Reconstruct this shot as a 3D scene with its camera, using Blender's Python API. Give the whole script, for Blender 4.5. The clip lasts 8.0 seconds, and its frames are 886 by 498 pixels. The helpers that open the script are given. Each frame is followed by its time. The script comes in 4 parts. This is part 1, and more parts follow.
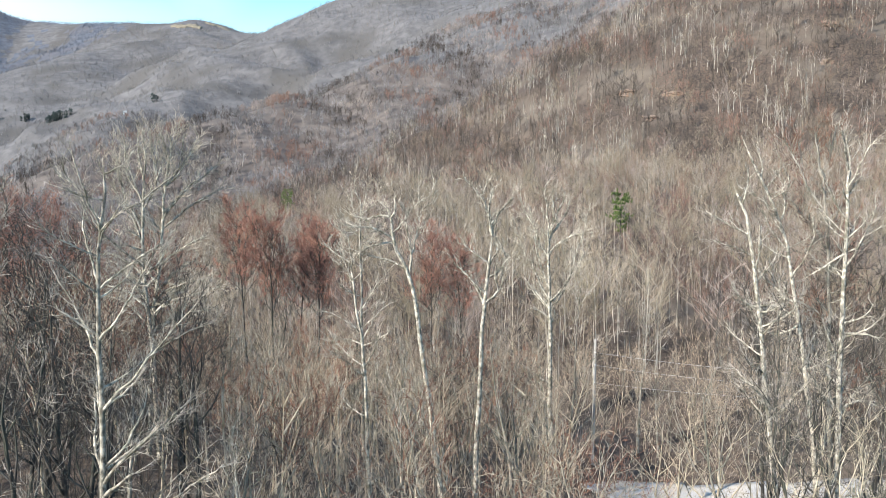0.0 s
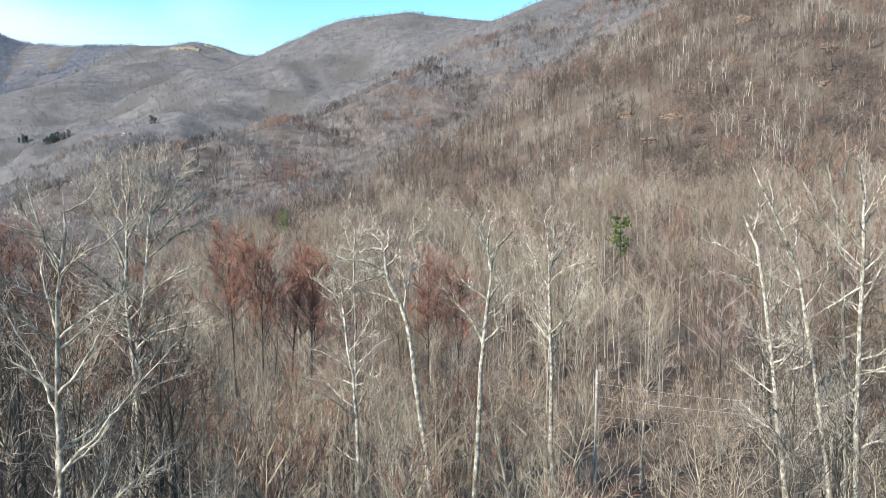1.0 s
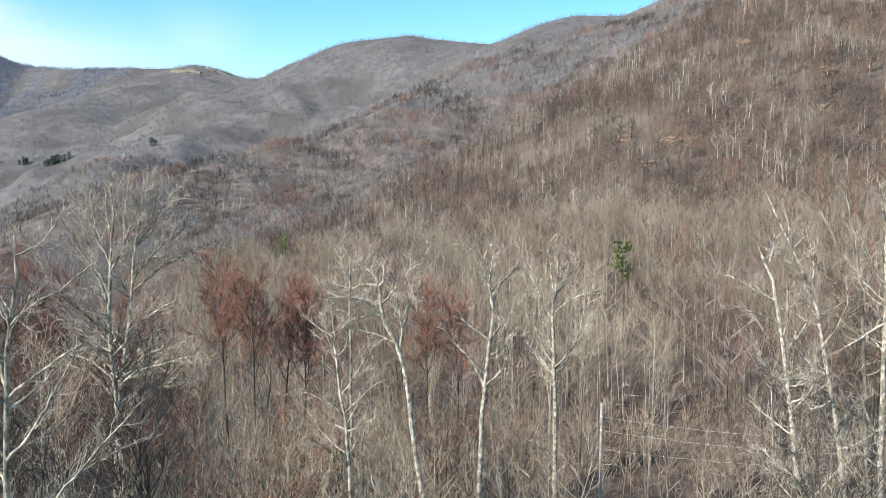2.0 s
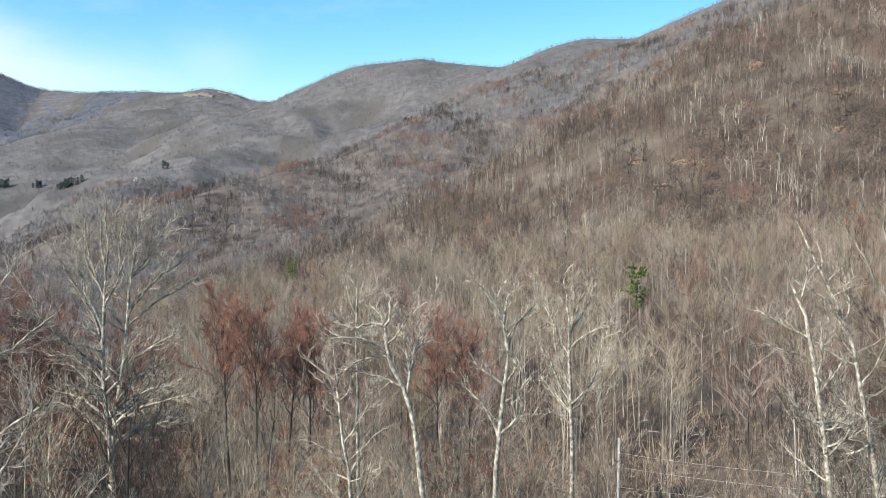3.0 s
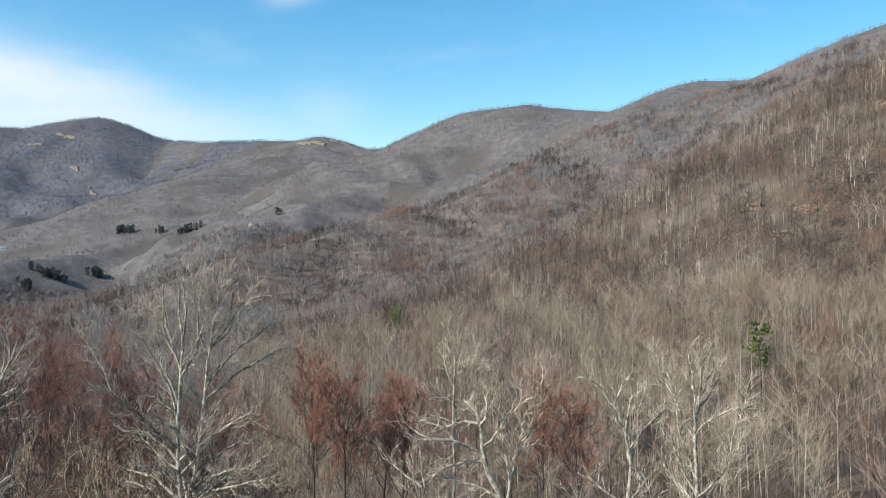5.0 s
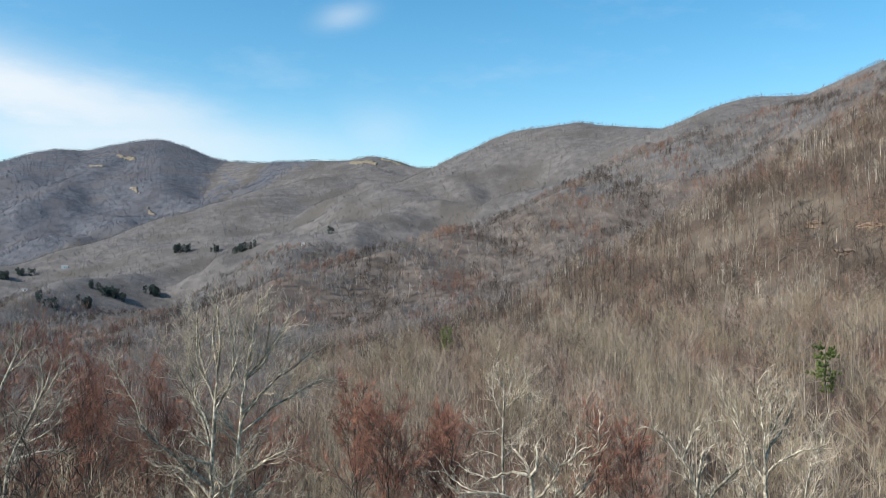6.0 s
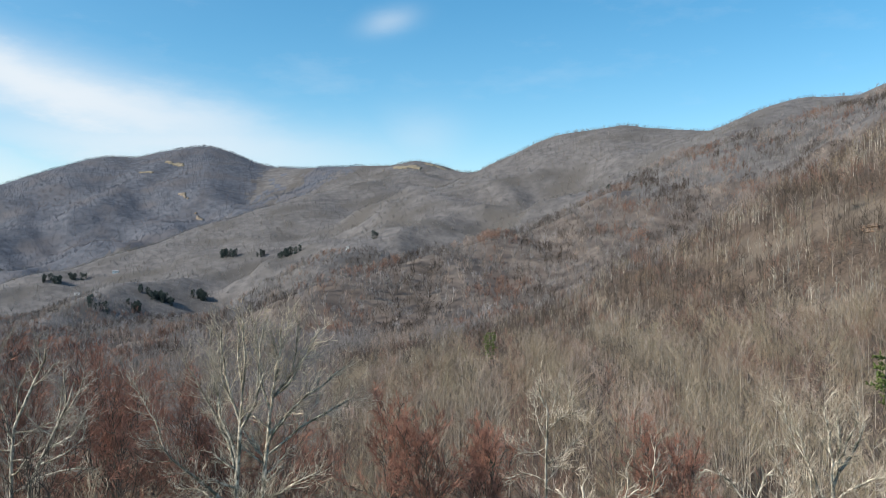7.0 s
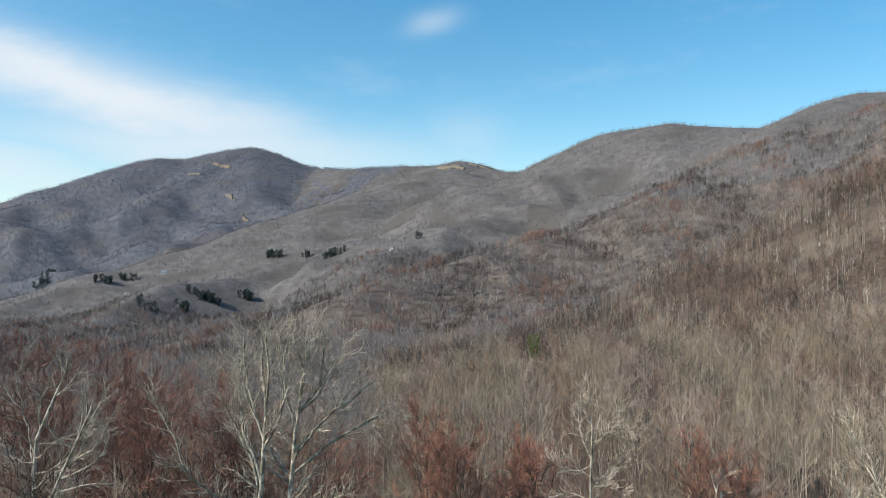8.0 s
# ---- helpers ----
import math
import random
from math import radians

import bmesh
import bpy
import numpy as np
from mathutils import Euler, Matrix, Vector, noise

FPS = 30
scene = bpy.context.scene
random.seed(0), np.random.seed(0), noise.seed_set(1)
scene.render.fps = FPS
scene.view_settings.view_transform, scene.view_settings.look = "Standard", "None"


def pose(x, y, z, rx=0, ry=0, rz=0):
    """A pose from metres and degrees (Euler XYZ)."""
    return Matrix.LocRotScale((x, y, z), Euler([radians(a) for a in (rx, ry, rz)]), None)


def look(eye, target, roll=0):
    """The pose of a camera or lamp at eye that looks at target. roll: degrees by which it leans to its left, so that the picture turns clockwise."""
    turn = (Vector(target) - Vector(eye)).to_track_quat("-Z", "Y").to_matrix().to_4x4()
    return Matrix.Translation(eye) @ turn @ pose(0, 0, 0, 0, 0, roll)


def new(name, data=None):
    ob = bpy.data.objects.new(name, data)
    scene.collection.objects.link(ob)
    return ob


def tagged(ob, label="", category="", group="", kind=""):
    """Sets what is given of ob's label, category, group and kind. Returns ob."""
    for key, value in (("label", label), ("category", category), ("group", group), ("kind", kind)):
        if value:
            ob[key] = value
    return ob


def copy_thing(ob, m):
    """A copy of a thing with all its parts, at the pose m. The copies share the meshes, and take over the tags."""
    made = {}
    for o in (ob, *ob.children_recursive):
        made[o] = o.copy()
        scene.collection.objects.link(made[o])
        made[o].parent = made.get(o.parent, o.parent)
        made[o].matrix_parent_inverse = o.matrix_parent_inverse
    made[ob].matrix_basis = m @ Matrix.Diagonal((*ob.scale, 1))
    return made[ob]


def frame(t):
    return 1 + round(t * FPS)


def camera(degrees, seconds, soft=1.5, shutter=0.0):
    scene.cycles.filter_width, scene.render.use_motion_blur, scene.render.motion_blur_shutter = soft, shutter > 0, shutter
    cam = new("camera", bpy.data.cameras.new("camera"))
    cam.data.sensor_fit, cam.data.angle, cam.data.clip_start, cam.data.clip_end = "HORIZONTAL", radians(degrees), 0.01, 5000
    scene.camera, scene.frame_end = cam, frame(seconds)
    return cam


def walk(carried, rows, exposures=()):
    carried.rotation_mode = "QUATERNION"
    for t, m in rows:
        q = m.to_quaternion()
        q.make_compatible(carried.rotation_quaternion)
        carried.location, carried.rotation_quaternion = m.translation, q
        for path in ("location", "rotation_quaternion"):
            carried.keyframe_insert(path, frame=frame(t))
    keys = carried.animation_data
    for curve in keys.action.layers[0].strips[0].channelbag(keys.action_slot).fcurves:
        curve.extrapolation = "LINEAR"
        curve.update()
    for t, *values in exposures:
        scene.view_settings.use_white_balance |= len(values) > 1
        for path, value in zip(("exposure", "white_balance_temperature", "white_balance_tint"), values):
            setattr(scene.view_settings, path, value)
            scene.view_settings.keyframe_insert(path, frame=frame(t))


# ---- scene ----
cam = camera(54.2, 8.0, soft=0.7)
METRES, EYE, TILT, LEAN, TURN = 22.0, 34.0, -7.5, 0.0, 0.0
ROWS = [
    (0.0, 0.0, 0.0, 0.0, 0.0, 0.0, -0.0),
    (0.5, 0.0013, 0.053, 0.0133, -0.08, 0.7, -0.0),
    (1.0, 0.0031, 0.1069, 0.0294, -0.15, 1.4, -0.0),
    (1.5, 0.0048, 0.1624, 0.0455, -0.19, 2.12, -0.01),
    (3.0, 0.006, 0.3403, 0.0929, 0.55, 4.32, -0.07),
    (3.5, 0.0065, 0.4005, 0.1129, 1.95, 5.06, -0.26),
    (4.0, 0.0058, 0.462, 0.1331, 3.72, 5.78, -0.53),
    (4.5, 0.0042, 0.5238, 0.1535, 5.63, 6.49, -0.81),
    (5.0, 0.0019, 0.5845, 0.1741, 7.49, 7.2, -1.08),
    (6.5, -0.0118, 0.7709, 0.2248, 12.36, 8.59, -1.62),
    (7.0, -0.018, 0.8345, 0.2418, 13.76, 8.54, -1.79),
    (7.5, -0.0252, 0.8988, 0.2571, 15.19, 8.5, -1.96),
    (8.0, -0.0327, 0.9598, 0.2726, 16.66, 8.45, -2.12),
]
walk(cam, [(t, pose(0, 0, EYE, TILT, LEAN, TURN) @ pose(METRES * x, METRES * y, METRES * z, 90 + pitch, roll, yaw)) for t, x, y, z, yaw, pitch, roll in ROWS],
     exposures=[(0.0, 1.13, 6090, 10), (1.5, 0.94, 6150, 10), (3.5, 0.74, 6270, 10), (5.0, 0.60, 6340, 10), (6.5, 0.49, 6370, 10), (8.0, 0.44, 6380, 10)])

# ---- light ----
SUN_TURN, SUN_UP = radians(-124.0), radians(35.0)   # compass turn from +y to +x, and height
sun = new("sun", bpy.data.lights.new("sun", "SUN"))
sun.data.energy, sun.data.angle, sun.data.color = 5.0, radians(0.6), (1.0, 0.905, 0.765)
TO_SUN = Vector((math.sin(SUN_TURN) * math.cos(SUN_UP), math.cos(SUN_TURN) * math.cos(SUN_UP), math.sin(SUN_UP)))
sun.matrix_world = look(TO_SUN * 300, (0, 0, 0))


def build_world():
    """Blue spring sky with a long bank of thin cloud low over the western peak."""
    world = bpy.data.worlds.new("sky")
    scene.world = world
    world.use_nodes = True
    nt = world.node_tree
    nt.nodes.clear()
    n, lk = nt.nodes.new, nt.links.new
    out, bg = n("ShaderNodeOutputWorld"), n("ShaderNodeBackground")
    sky = n("ShaderNodeTexSky")
    sky.sky_type, sky.sun_disc = "NISHITA", False
    sky.sun_elevation, sky.sun_rotation = SUN_UP, SUN_TURN
    sky.air_density, sky.dust_density, sky.ozone_density = 1.0, 0.0, 1.5
    co = n("ShaderNodeTexCoord")
    sep = n("ShaderNodeSeparateXYZ")
    lk(co.outputs["Generated"], sep.inputs[0])

    def calc(op, a, b=None, c=None):
        m = n("ShaderNodeMath")
        m.operation = op
        for slot, v in zip(m.inputs, (a, b, c)):
            if v is None:
                continue
            if isinstance(v, (int, float)):
                slot.default_value = v
            else:
                lk(v, slot)
        return m.outputs[0]

    x, y, z = sep.outputs
    az = calc("ARCTAN2", x, y)                  # radians from ahead to the right
    el = calc("ARCSINE", z)
    wob = n("ShaderNodeTexNoise")
    wob.inputs["Scale"].default_value, wob.inputs["Detail"].default_value, wob.inputs["Roughness"].default_value = 7.0, 7.0, 0.62
    stretch = n("ShaderNodeMapping")
    stretch.inputs["Scale"].default_value = (1.0, 1.0, 3.0)
    lk(co.outputs["Generated"], stretch.inputs[0])
    lk(stretch.outputs[0], wob.inputs["Vector"])
    w = calc("SUBTRACT", wob.outputs[0], 0.5)

    def bank(az0, el0, slope, wide, tall, gain):
        da = calc("SUBTRACT", az, az0)
        de = calc("SUBTRACT", calc("SUBTRACT", el, el0), calc("MULTIPLY", da, slope))
        de = calc("ADD", de, calc("MULTIPLY", w, tall * 1.6))
        q = calc("ADD", calc("POWER", calc("DIVIDE", da, wide), 2.0), calc("POWER", calc("DIVIDE", de, tall), 2.0))
        return calc("MULTIPLY", calc("EXPONENT", calc("MULTIPLY", q, -1.0)), gain)

    banks = [bank(-0.68, 0.19, -0.24, 0.30, 0.040, 0.95), bank(-0.55, 0.135, -0.05, 0.22, 0.035, 0.75),
             bank(-0.85, 0.11, -0.1, 0.25, 0.03, 0.7), bank(-0.27, 0.145, 0.0, 0.05, 0.035, 0.25),
             bank(-0.305, 0.278, 0.2, 0.03, 0.014, 0.36), bank(-1.6, 0.25, 0.1, 0.6, 0.12, 0.6)]
    amount = banks[0]
    for b in banks[1:]:
        amount = calc("MAXIMUM", amount, b)
    veil = calc("MULTIPLY", calc("MAXIMUM", calc("SUBTRACT", w, 0.06), 0.0), 0.5)
    # Unseen white veil overhead, added to make the sky's fill less blue.
    high = calc("MULTIPLY", calc("MULTIPLY_ADD", el, 2.5, -1.05), 0.55)
    amount = calc("MINIMUM", calc("ADD", calc("ADD", amount, veil), calc("MINIMUM", calc("MAXIMUM", high, 0.0), 0.15)), 1.0)
    mix = n("ShaderNodeMix")
    mix.data_type = "RGBA"
    mix.inputs["B"].default_value = (6.0, 6.4, 6.7, 1)
    lk(amount, mix.inputs["Factor"])
    deep = n("ShaderNodeHueSaturation")
    deep.inputs["Hue"].default_value, deep.inputs["Saturation"].default_value, deep.inputs["Value"].default_value = 0.487, 1.36, 1.15
    lk(sky.outputs[0], deep.inputs["Color"])
    lk(deep.outputs[0], mix.inputs["A"])
    lk(mix.outputs["Result"], bg.inputs[0])
    bg.inputs[1].default_value = 0.1015
    lk(bg.outputs[0], out.inputs[0])


build_world()


# ---- materials ----
def material(name, dark, light, scale, rough=0.9, bump=0.3, coarse=None, coarse_scale=0.05, stretch=(1, 1, 1), per_object=0.0, per_island=0.0):
    """Two tones mixed by a fine noise, a coarse noise towards a third tone, and relief."""
    m = bpy.data.materials.new(name)
    m.use_nodes = True
    nt = m.node_tree
    n, lk = nt.nodes.new, nt.links.new
    b = nt.nodes["Principled BSDF"]
    b.inputs["Roughness"].default_value = rough
    b.inputs["Specular IOR Level"].default_value = 0.2
    co, mp = n("ShaderNodeTexCoord"), n("ShaderNodeMapping")
    mp.inputs["Scale"].default_value = stretch
    lk(co.outputs["Object"], mp.inputs[0])
    fine = n("ShaderNodeTexNoise")
    fine.inputs["Scale"].default_value, fine.inputs["Detail"].default_value, fine.inputs["Roughness"].default_value = scale, 5.0, 0.65
    lk(mp.outputs[0], fine.inputs["Vector"])
    ramp = n("ShaderNodeValToRGB")
    ramp.color_ramp.elements[0].position, ramp.color_ramp.elements[1].position = 0.35, 0.65
    ramp.color_ramp.elements[0].color, ramp.color_ramp.elements[1].color = (*dark, 1), (*light, 1)
    lk(fine.outputs[0], ramp.inputs[0])
    colour = ramp.outputs[0]
    if coarse:
        big = n("ShaderNodeTexNoise")
        big.inputs["Scale"].default_value, big.inputs["Detail"].default_value = coarse_scale, 3.0
        lk(co.outputs["Object"], big.inputs["Vector"])
        r2 = n("ShaderNodeValToRGB")
        r2.color_ramp.elements[0].position, r2.color_ramp.elements[1].position = 0.48, 0.66
        lk(big.outputs[0], r2.inputs[0])
        mx = n("ShaderNodeMix")
        mx.data_type = "RGBA"
        mx.inputs["B"].default_value = (*coarse, 1)
        lk(r2.outputs[0], mx.inputs["Factor"])
        lk(colour, mx.inputs["A"])
        colour = mx.outputs["Result"]
    if per_object or per_island:
        hsv = n("ShaderNodeHueSaturation")
        src = n("ShaderNodeObjectInfo").outputs["Random"] if per_object else n("ShaderNodeNewGeometry").outputs["Random Per Island"]
        rg = n("ShaderNodeMapRange")
        k = per_object or per_island
        rg.inputs["To Min"].default_value, rg.inputs["To Max"].default_value = 1 - k, 1 + k
        lk(src, rg.inputs[0])
        lk(rg.outputs[0], hsv.inputs["Value"])
        lk(colour, hsv.inputs["Color"])
        colour = hsv.outputs[0]
    lk(colour, b.inputs["Base Color"])
    if bump:
        bp = n("ShaderNodeBump")
        bp.inputs["Strength"].default_value, bp.inputs["Distance"].default_value = bump, 0.05
        lk(fine.outputs[0], bp.inputs["Height"])
        lk(bp.outputs[0], b.inputs["Normal"])
    return m


BARK_PALE = material("pale_bark", (0.09, 0.08, 0.062), (0.56, 0.51, 0.425), 5.0, rough=0.95, bump=0.8, coarse=(0.12, 0.113, 0.083), coarse_scale=1.6, stretch=(1, 1, 0.45), per_object=0.28)
BARK_WHITE = material("white_bark", (0.085, 0.076, 0.06), (0.66, 0.595, 0.485), 6.5, rough=0.95, bump=0.9, coarse=(0.15, 0.136, 0.10), coarse_scale=2.2, stretch=(1, 1, 0.6), per_object=0.22)
BARK_GREY = material("grey_bark", (0.11, 0.098, 0.08), (0.40, 0.36, 0.295), 3.0, coarse=(0.12, 0.12, 0.09), coarse_scale=0.5, stretch=(1, 1, 0.3), per_object=0.3)
# Dark bark; also serves as painted shade in the near wood.
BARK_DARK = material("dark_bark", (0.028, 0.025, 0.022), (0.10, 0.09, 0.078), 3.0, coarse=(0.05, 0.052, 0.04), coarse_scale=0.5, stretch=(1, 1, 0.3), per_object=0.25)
BARK_TAN = material("tan_bark", (0.17, 0.14, 0.098), (0.52, 0.45, 0.335), 3.0, stretch=(1, 1, 0.3), bump=0.3, per_object=0.25)
TWIG_GREY = material("grey_twigs", (0.15, 0.13, 0.11), (0.42, 0.375, 0.32), 1.2, bump=0, per_object=0.15)
TWIG_PALE = material("pale_twigs", (0.22, 0.187, 0.145), (0.60, 0.525, 0.42), 1.2, bump=0, per_object=0.1)
TWIG_TAN = material("tan_twigs", (0.14, 0.104, 0.074), (0.46, 0.365, 0.27), 1.2, bump=0, per_object=0.2)
TWIG_BROWN = material("brown_twigs", (0.11, 0.088, 0.068), (0.35, 0.29, 0.23), 1.2, bump=0, per_object=0.15)
# Dark twigs, near black so that the near wood's shade is in them.
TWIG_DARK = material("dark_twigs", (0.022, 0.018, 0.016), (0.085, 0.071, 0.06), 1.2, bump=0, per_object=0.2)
TWIG_CRIMSON = material("crimson_buds", (0.12, 0.062, 0.047), (0.35, 0.176, 0.126), 0.5, bump=0, per_object=0.12)
TWIG_RED = material("budding_red_twigs", (0.08, 0.04, 0.028), (0.25, 0.13, 0.088), 1.0, bump=0, per_object=0.15)
WOOD_PALE = material("far_pale_stems", (0.17, 0.152, 0.128), (0.45, 0.41, 0.35), 0.4, bump=0, per_island=0.35)
STEM_BROWN = material("far_brown_stems", (0.04, 0.033, 0.028), (0.15, 0.125, 0.10), 0.4, bump=0, per_island=0.4)
WOOD_BROWN = material("far_brown_twigs", (0.12, 0.09, 0.066), (0.31, 0.243, 0.178), 0.06, bump=0, coarse=(0.21, 0.18, 0.135), coarse_scale=0.02, per_island=0.07)
WOOD_MIST = material("far_pale_twigs", (0.215, 0.175, 0.13), (0.395, 0.328, 0.25), 0.06, bump=0, coarse=(0.27, 0.225, 0.175), coarse_scale=0.02, per_island=0.07)
WOOD_RED = material("far_red_twigs", (0.12, 0.07, 0.054), (0.28, 0.17, 0.13), 0.06, bump=0, per_island=0.08)
WOOD_MAUVE = material("far_mauve_twigs", (0.19, 0.152, 0.13), (0.37, 0.30, 0.258), 0.06, bump=0, per_island=0.07)
WOOD_OLIVE = material("far_olive_twigs", (0.18, 0.152, 0.105), (0.35, 0.297, 0.21), 0.06, bump=0, per_island=0.07)
# Twigs as dark as the gaps between trees: shade put into colour.
WOOD_SHADE = material("far_shade_twigs", (0.035, 0.028, 0.025), (0.12, 0.098, 0.084), 0.16, bump=0, per_island=0.2)
# Next three: woods with distance haze put into the colour, bluest farthest.
WOOD_HAZED = material("far_hazed_twigs", (0.115, 0.106, 0.107), (0.31, 0.29, 0.286), 0.05, bump=0, per_island=0.15)
WOOD_HIGH = material("high_hazed_twigs", (0.125, 0.118, 0.118), (0.25, 0.236, 0.232), 0.015, bump=0, coarse=(0.205, 0.187, 0.163), coarse_scale=0.006, per_island=0.1)
WOOD_FAR = material("distant_blue_hazed_twigs", (0.075, 0.085, 0.11), (0.165, 0.172, 0.205), 0.012, bump=0, coarse=(0.16, 0.145, 0.15), coarse_scale=0.005, per_island=0.1)
NEEDLES = material("pine_needles", (0.035, 0.055, 0.017), (0.14, 0.175, 0.055), 2.0, bump=0, per_object=0.25)
# Needles lifted towards blue-grey: distance haze in their colour.
NEEDLES_FAR = material("hazed_conifer_needles", (0.026, 0.038, 0.038), (0.06, 0.078, 0.07), 0.5, bump=0, per_object=0.25)
GRAVEL = material("pale_gravel", (0.28, 0.265, 0.25), (0.44, 0.42, 0.40), 6.0, coarse=(0.42, 0.37, 0.31), coarse_scale=0.35, bump=0.4)
POLE_WOOD = material("weathered_pole_wood", (0.26, 0.24, 0.215), (0.44, 0.41, 0.375), 8.0, stretch=(1, 1, 0.1))
WIRE = material("aluminium_wire", (0.55, 0.55, 0.55), (0.7, 0.7, 0.7), 4.0, rough=0.45, bump=0)
ROCK = material("rust_stained_rock", (0.12, 0.09, 0.07), (0.28, 0.205, 0.155), 0.6, coarse=(0.20, 0.125, 0.085), coarse_scale=0.25, bump=0.6)
PAINT = material("white_house_paint", (0.70, 0.70, 0.68), (0.8, 0.8, 0.78), 1.0, bump=0)
TAN_EARTH = material("tan_earth", (0.13, 0.108, 0.085), (0.24, 0.20, 0.158), 0.1, bump=0)
DRY_GRASS = material("dry_bald_grass", (0.15, 0.127, 0.092), (0.26, 0.222, 0.16), 0.15, bump=0)
ROOF = material("grey_roof", (0.20, 0.20, 0.21), (0.30, 0.30, 0.31), 2.0, bump=0)


LITTER = material("leaf_litter", (0.04, 0.03, 0.024), (0.125, 0.094, 0.073), 0.9, coarse=(0.13, 0.106, 0.084), coarse_scale=0.03, bump=0.5)


def slope_material(name, dark, light, tint):
    """Undergrowth and scrub of the high slopes, rough at the size of bushes."""
    m = material(name, dark, light, 0.05, coarse=tint, coarse_scale=0.009, bump=0.4)
    for node in m.node_tree.nodes:
        if node.bl_idname == "ShaderNodeBump":
            node.inputs["Distance"].default_value = 2.0
    return m


# Distance haze is put into the grey and the slate-blue tones.
SLOPE_HAZED = slope_material("hazed_undergrowth", (0.078, 0.074, 0.076), (0.14, 0.132, 0.131), (0.08, 0.074, 0.07))
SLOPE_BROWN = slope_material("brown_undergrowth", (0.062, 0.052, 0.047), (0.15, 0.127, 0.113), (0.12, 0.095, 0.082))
SLOPE_BLUE_HAZED = slope_material("blue_hazed_undergrowth", (0.056, 0.063, 0.08), (0.11, 0.116, 0.138), (0.095, 0.092, 0.102))


# ---- the lie of the land ----
PHASES = np.random.RandomState(5).uniform(0, 6.283, (3, 12))


def rumple(x, y, wave, k=0):
    """Smooth uneven relief of about -1 to 1 with the given wavelength."""
    s = 0.0
    for i in range(6):
        a = PHASES[0, i + k % 6] + i * 1.05 + k
        f = 6.283 / wave * (0.6 + 0.28 * i)
        s = s + np.sin((x * np.cos(a) + y * np.sin(a)) * f + PHASES[1, i] + k) / (1 + 0.45 * i)
    return s / 2.6


def ridge(x, y, crest, slope, round_off):
    """Height of a ridge whose crest runs through the points, falling off to both sides."""
    h = np.full(np.shape(x), -1e9)
    for (x0, y0, z0), (x1, y1, z1) in zip(crest, crest[1:]):
        dx, dy = x1 - x0, y1 - y0
        s = np.clip(((x - x0) * dx + (y - y0) * dy) / (dx * dx + dy * dy), 0, 1)
        d = np.hypot(x - x0 - s * dx, y - y0 - s * dy)
        h = np.maximum(h, z0 + s * (z1 - z0) - slope * (np.sqrt(d ** 2 + round_off ** 2) - round_off))
    return h


KNOLL = [(30, -300, 60), (4, -40, 22), (-4, 10, 18), (-24, 57, 12), (-62, 105, 2), (-150, 190, -32)]
SPUR = [(-260, 330, -70), (-130, 395, -26), (-78, 425, -3), (-35, 455, 15), (26, 492, 50), (104, 521, 92), (204, 536, 146), (420, 560, 250)]
MIDDLE = [(-560, 640, -75), (-411, 709, -32), (-321, 809, 15), (-223, 945, 48), (-99, 1117, 104), (86, 1319, 184), (420, 1560, 300)]
BACK = [(-1330, 2990, 398), (-1010, 2850, 379), (-840, 2765, 374), (-752, 2724, 386), (-680, 2650, 354), (-492, 2473, 314), (-350, 2295, 304), (-290, 2262, 314), (-240, 2235, 344), (-196, 2213, 379), (-70, 2121, 373), (141, 2017, 340), (228, 1950, 344), (272, 1916, 362), (312, 1886, 380), (481, 1747, 366), (617, 1596, 428), (900, 1400, 470)]
WEST = [(-2900, 1700, 50), (-2450, 2150, 150), (-2187, 2493, 264), (-1993, 2899, 462), (-1935, 2935, 462), (-1723, 3069, 514), (-1484, 3081, 434), (-1325, 3045, 405), (-1010, 2850, 385)]
LOW_ONE = [(-783, 1808, 56), (-861, 1546, 22), (-910, 1338, 8), (-871, 1182, -17), (-820, 1031, -41), (-785, 930, -58)]
LOW_TWO = [(-1181, 2054, 84), (-1208, 1861, 41), (-1239, 1655, 28), (-1235, 1466, -2), (-1248, 1319, -36)]
SHOULDER = [(-689, 2421, 318), (-885, 2195, 235), (-989, 2039, 173), (-1064, 1886, 119), (-1154, 1712, 61), (-1217, 1605, 35)]


def soft_max(a, b, k):
    h = np.clip(0.5 + 0.5 * (a - b) / k, 0, 1)
    return b + (a - b) * h + k * h * (1 - h)


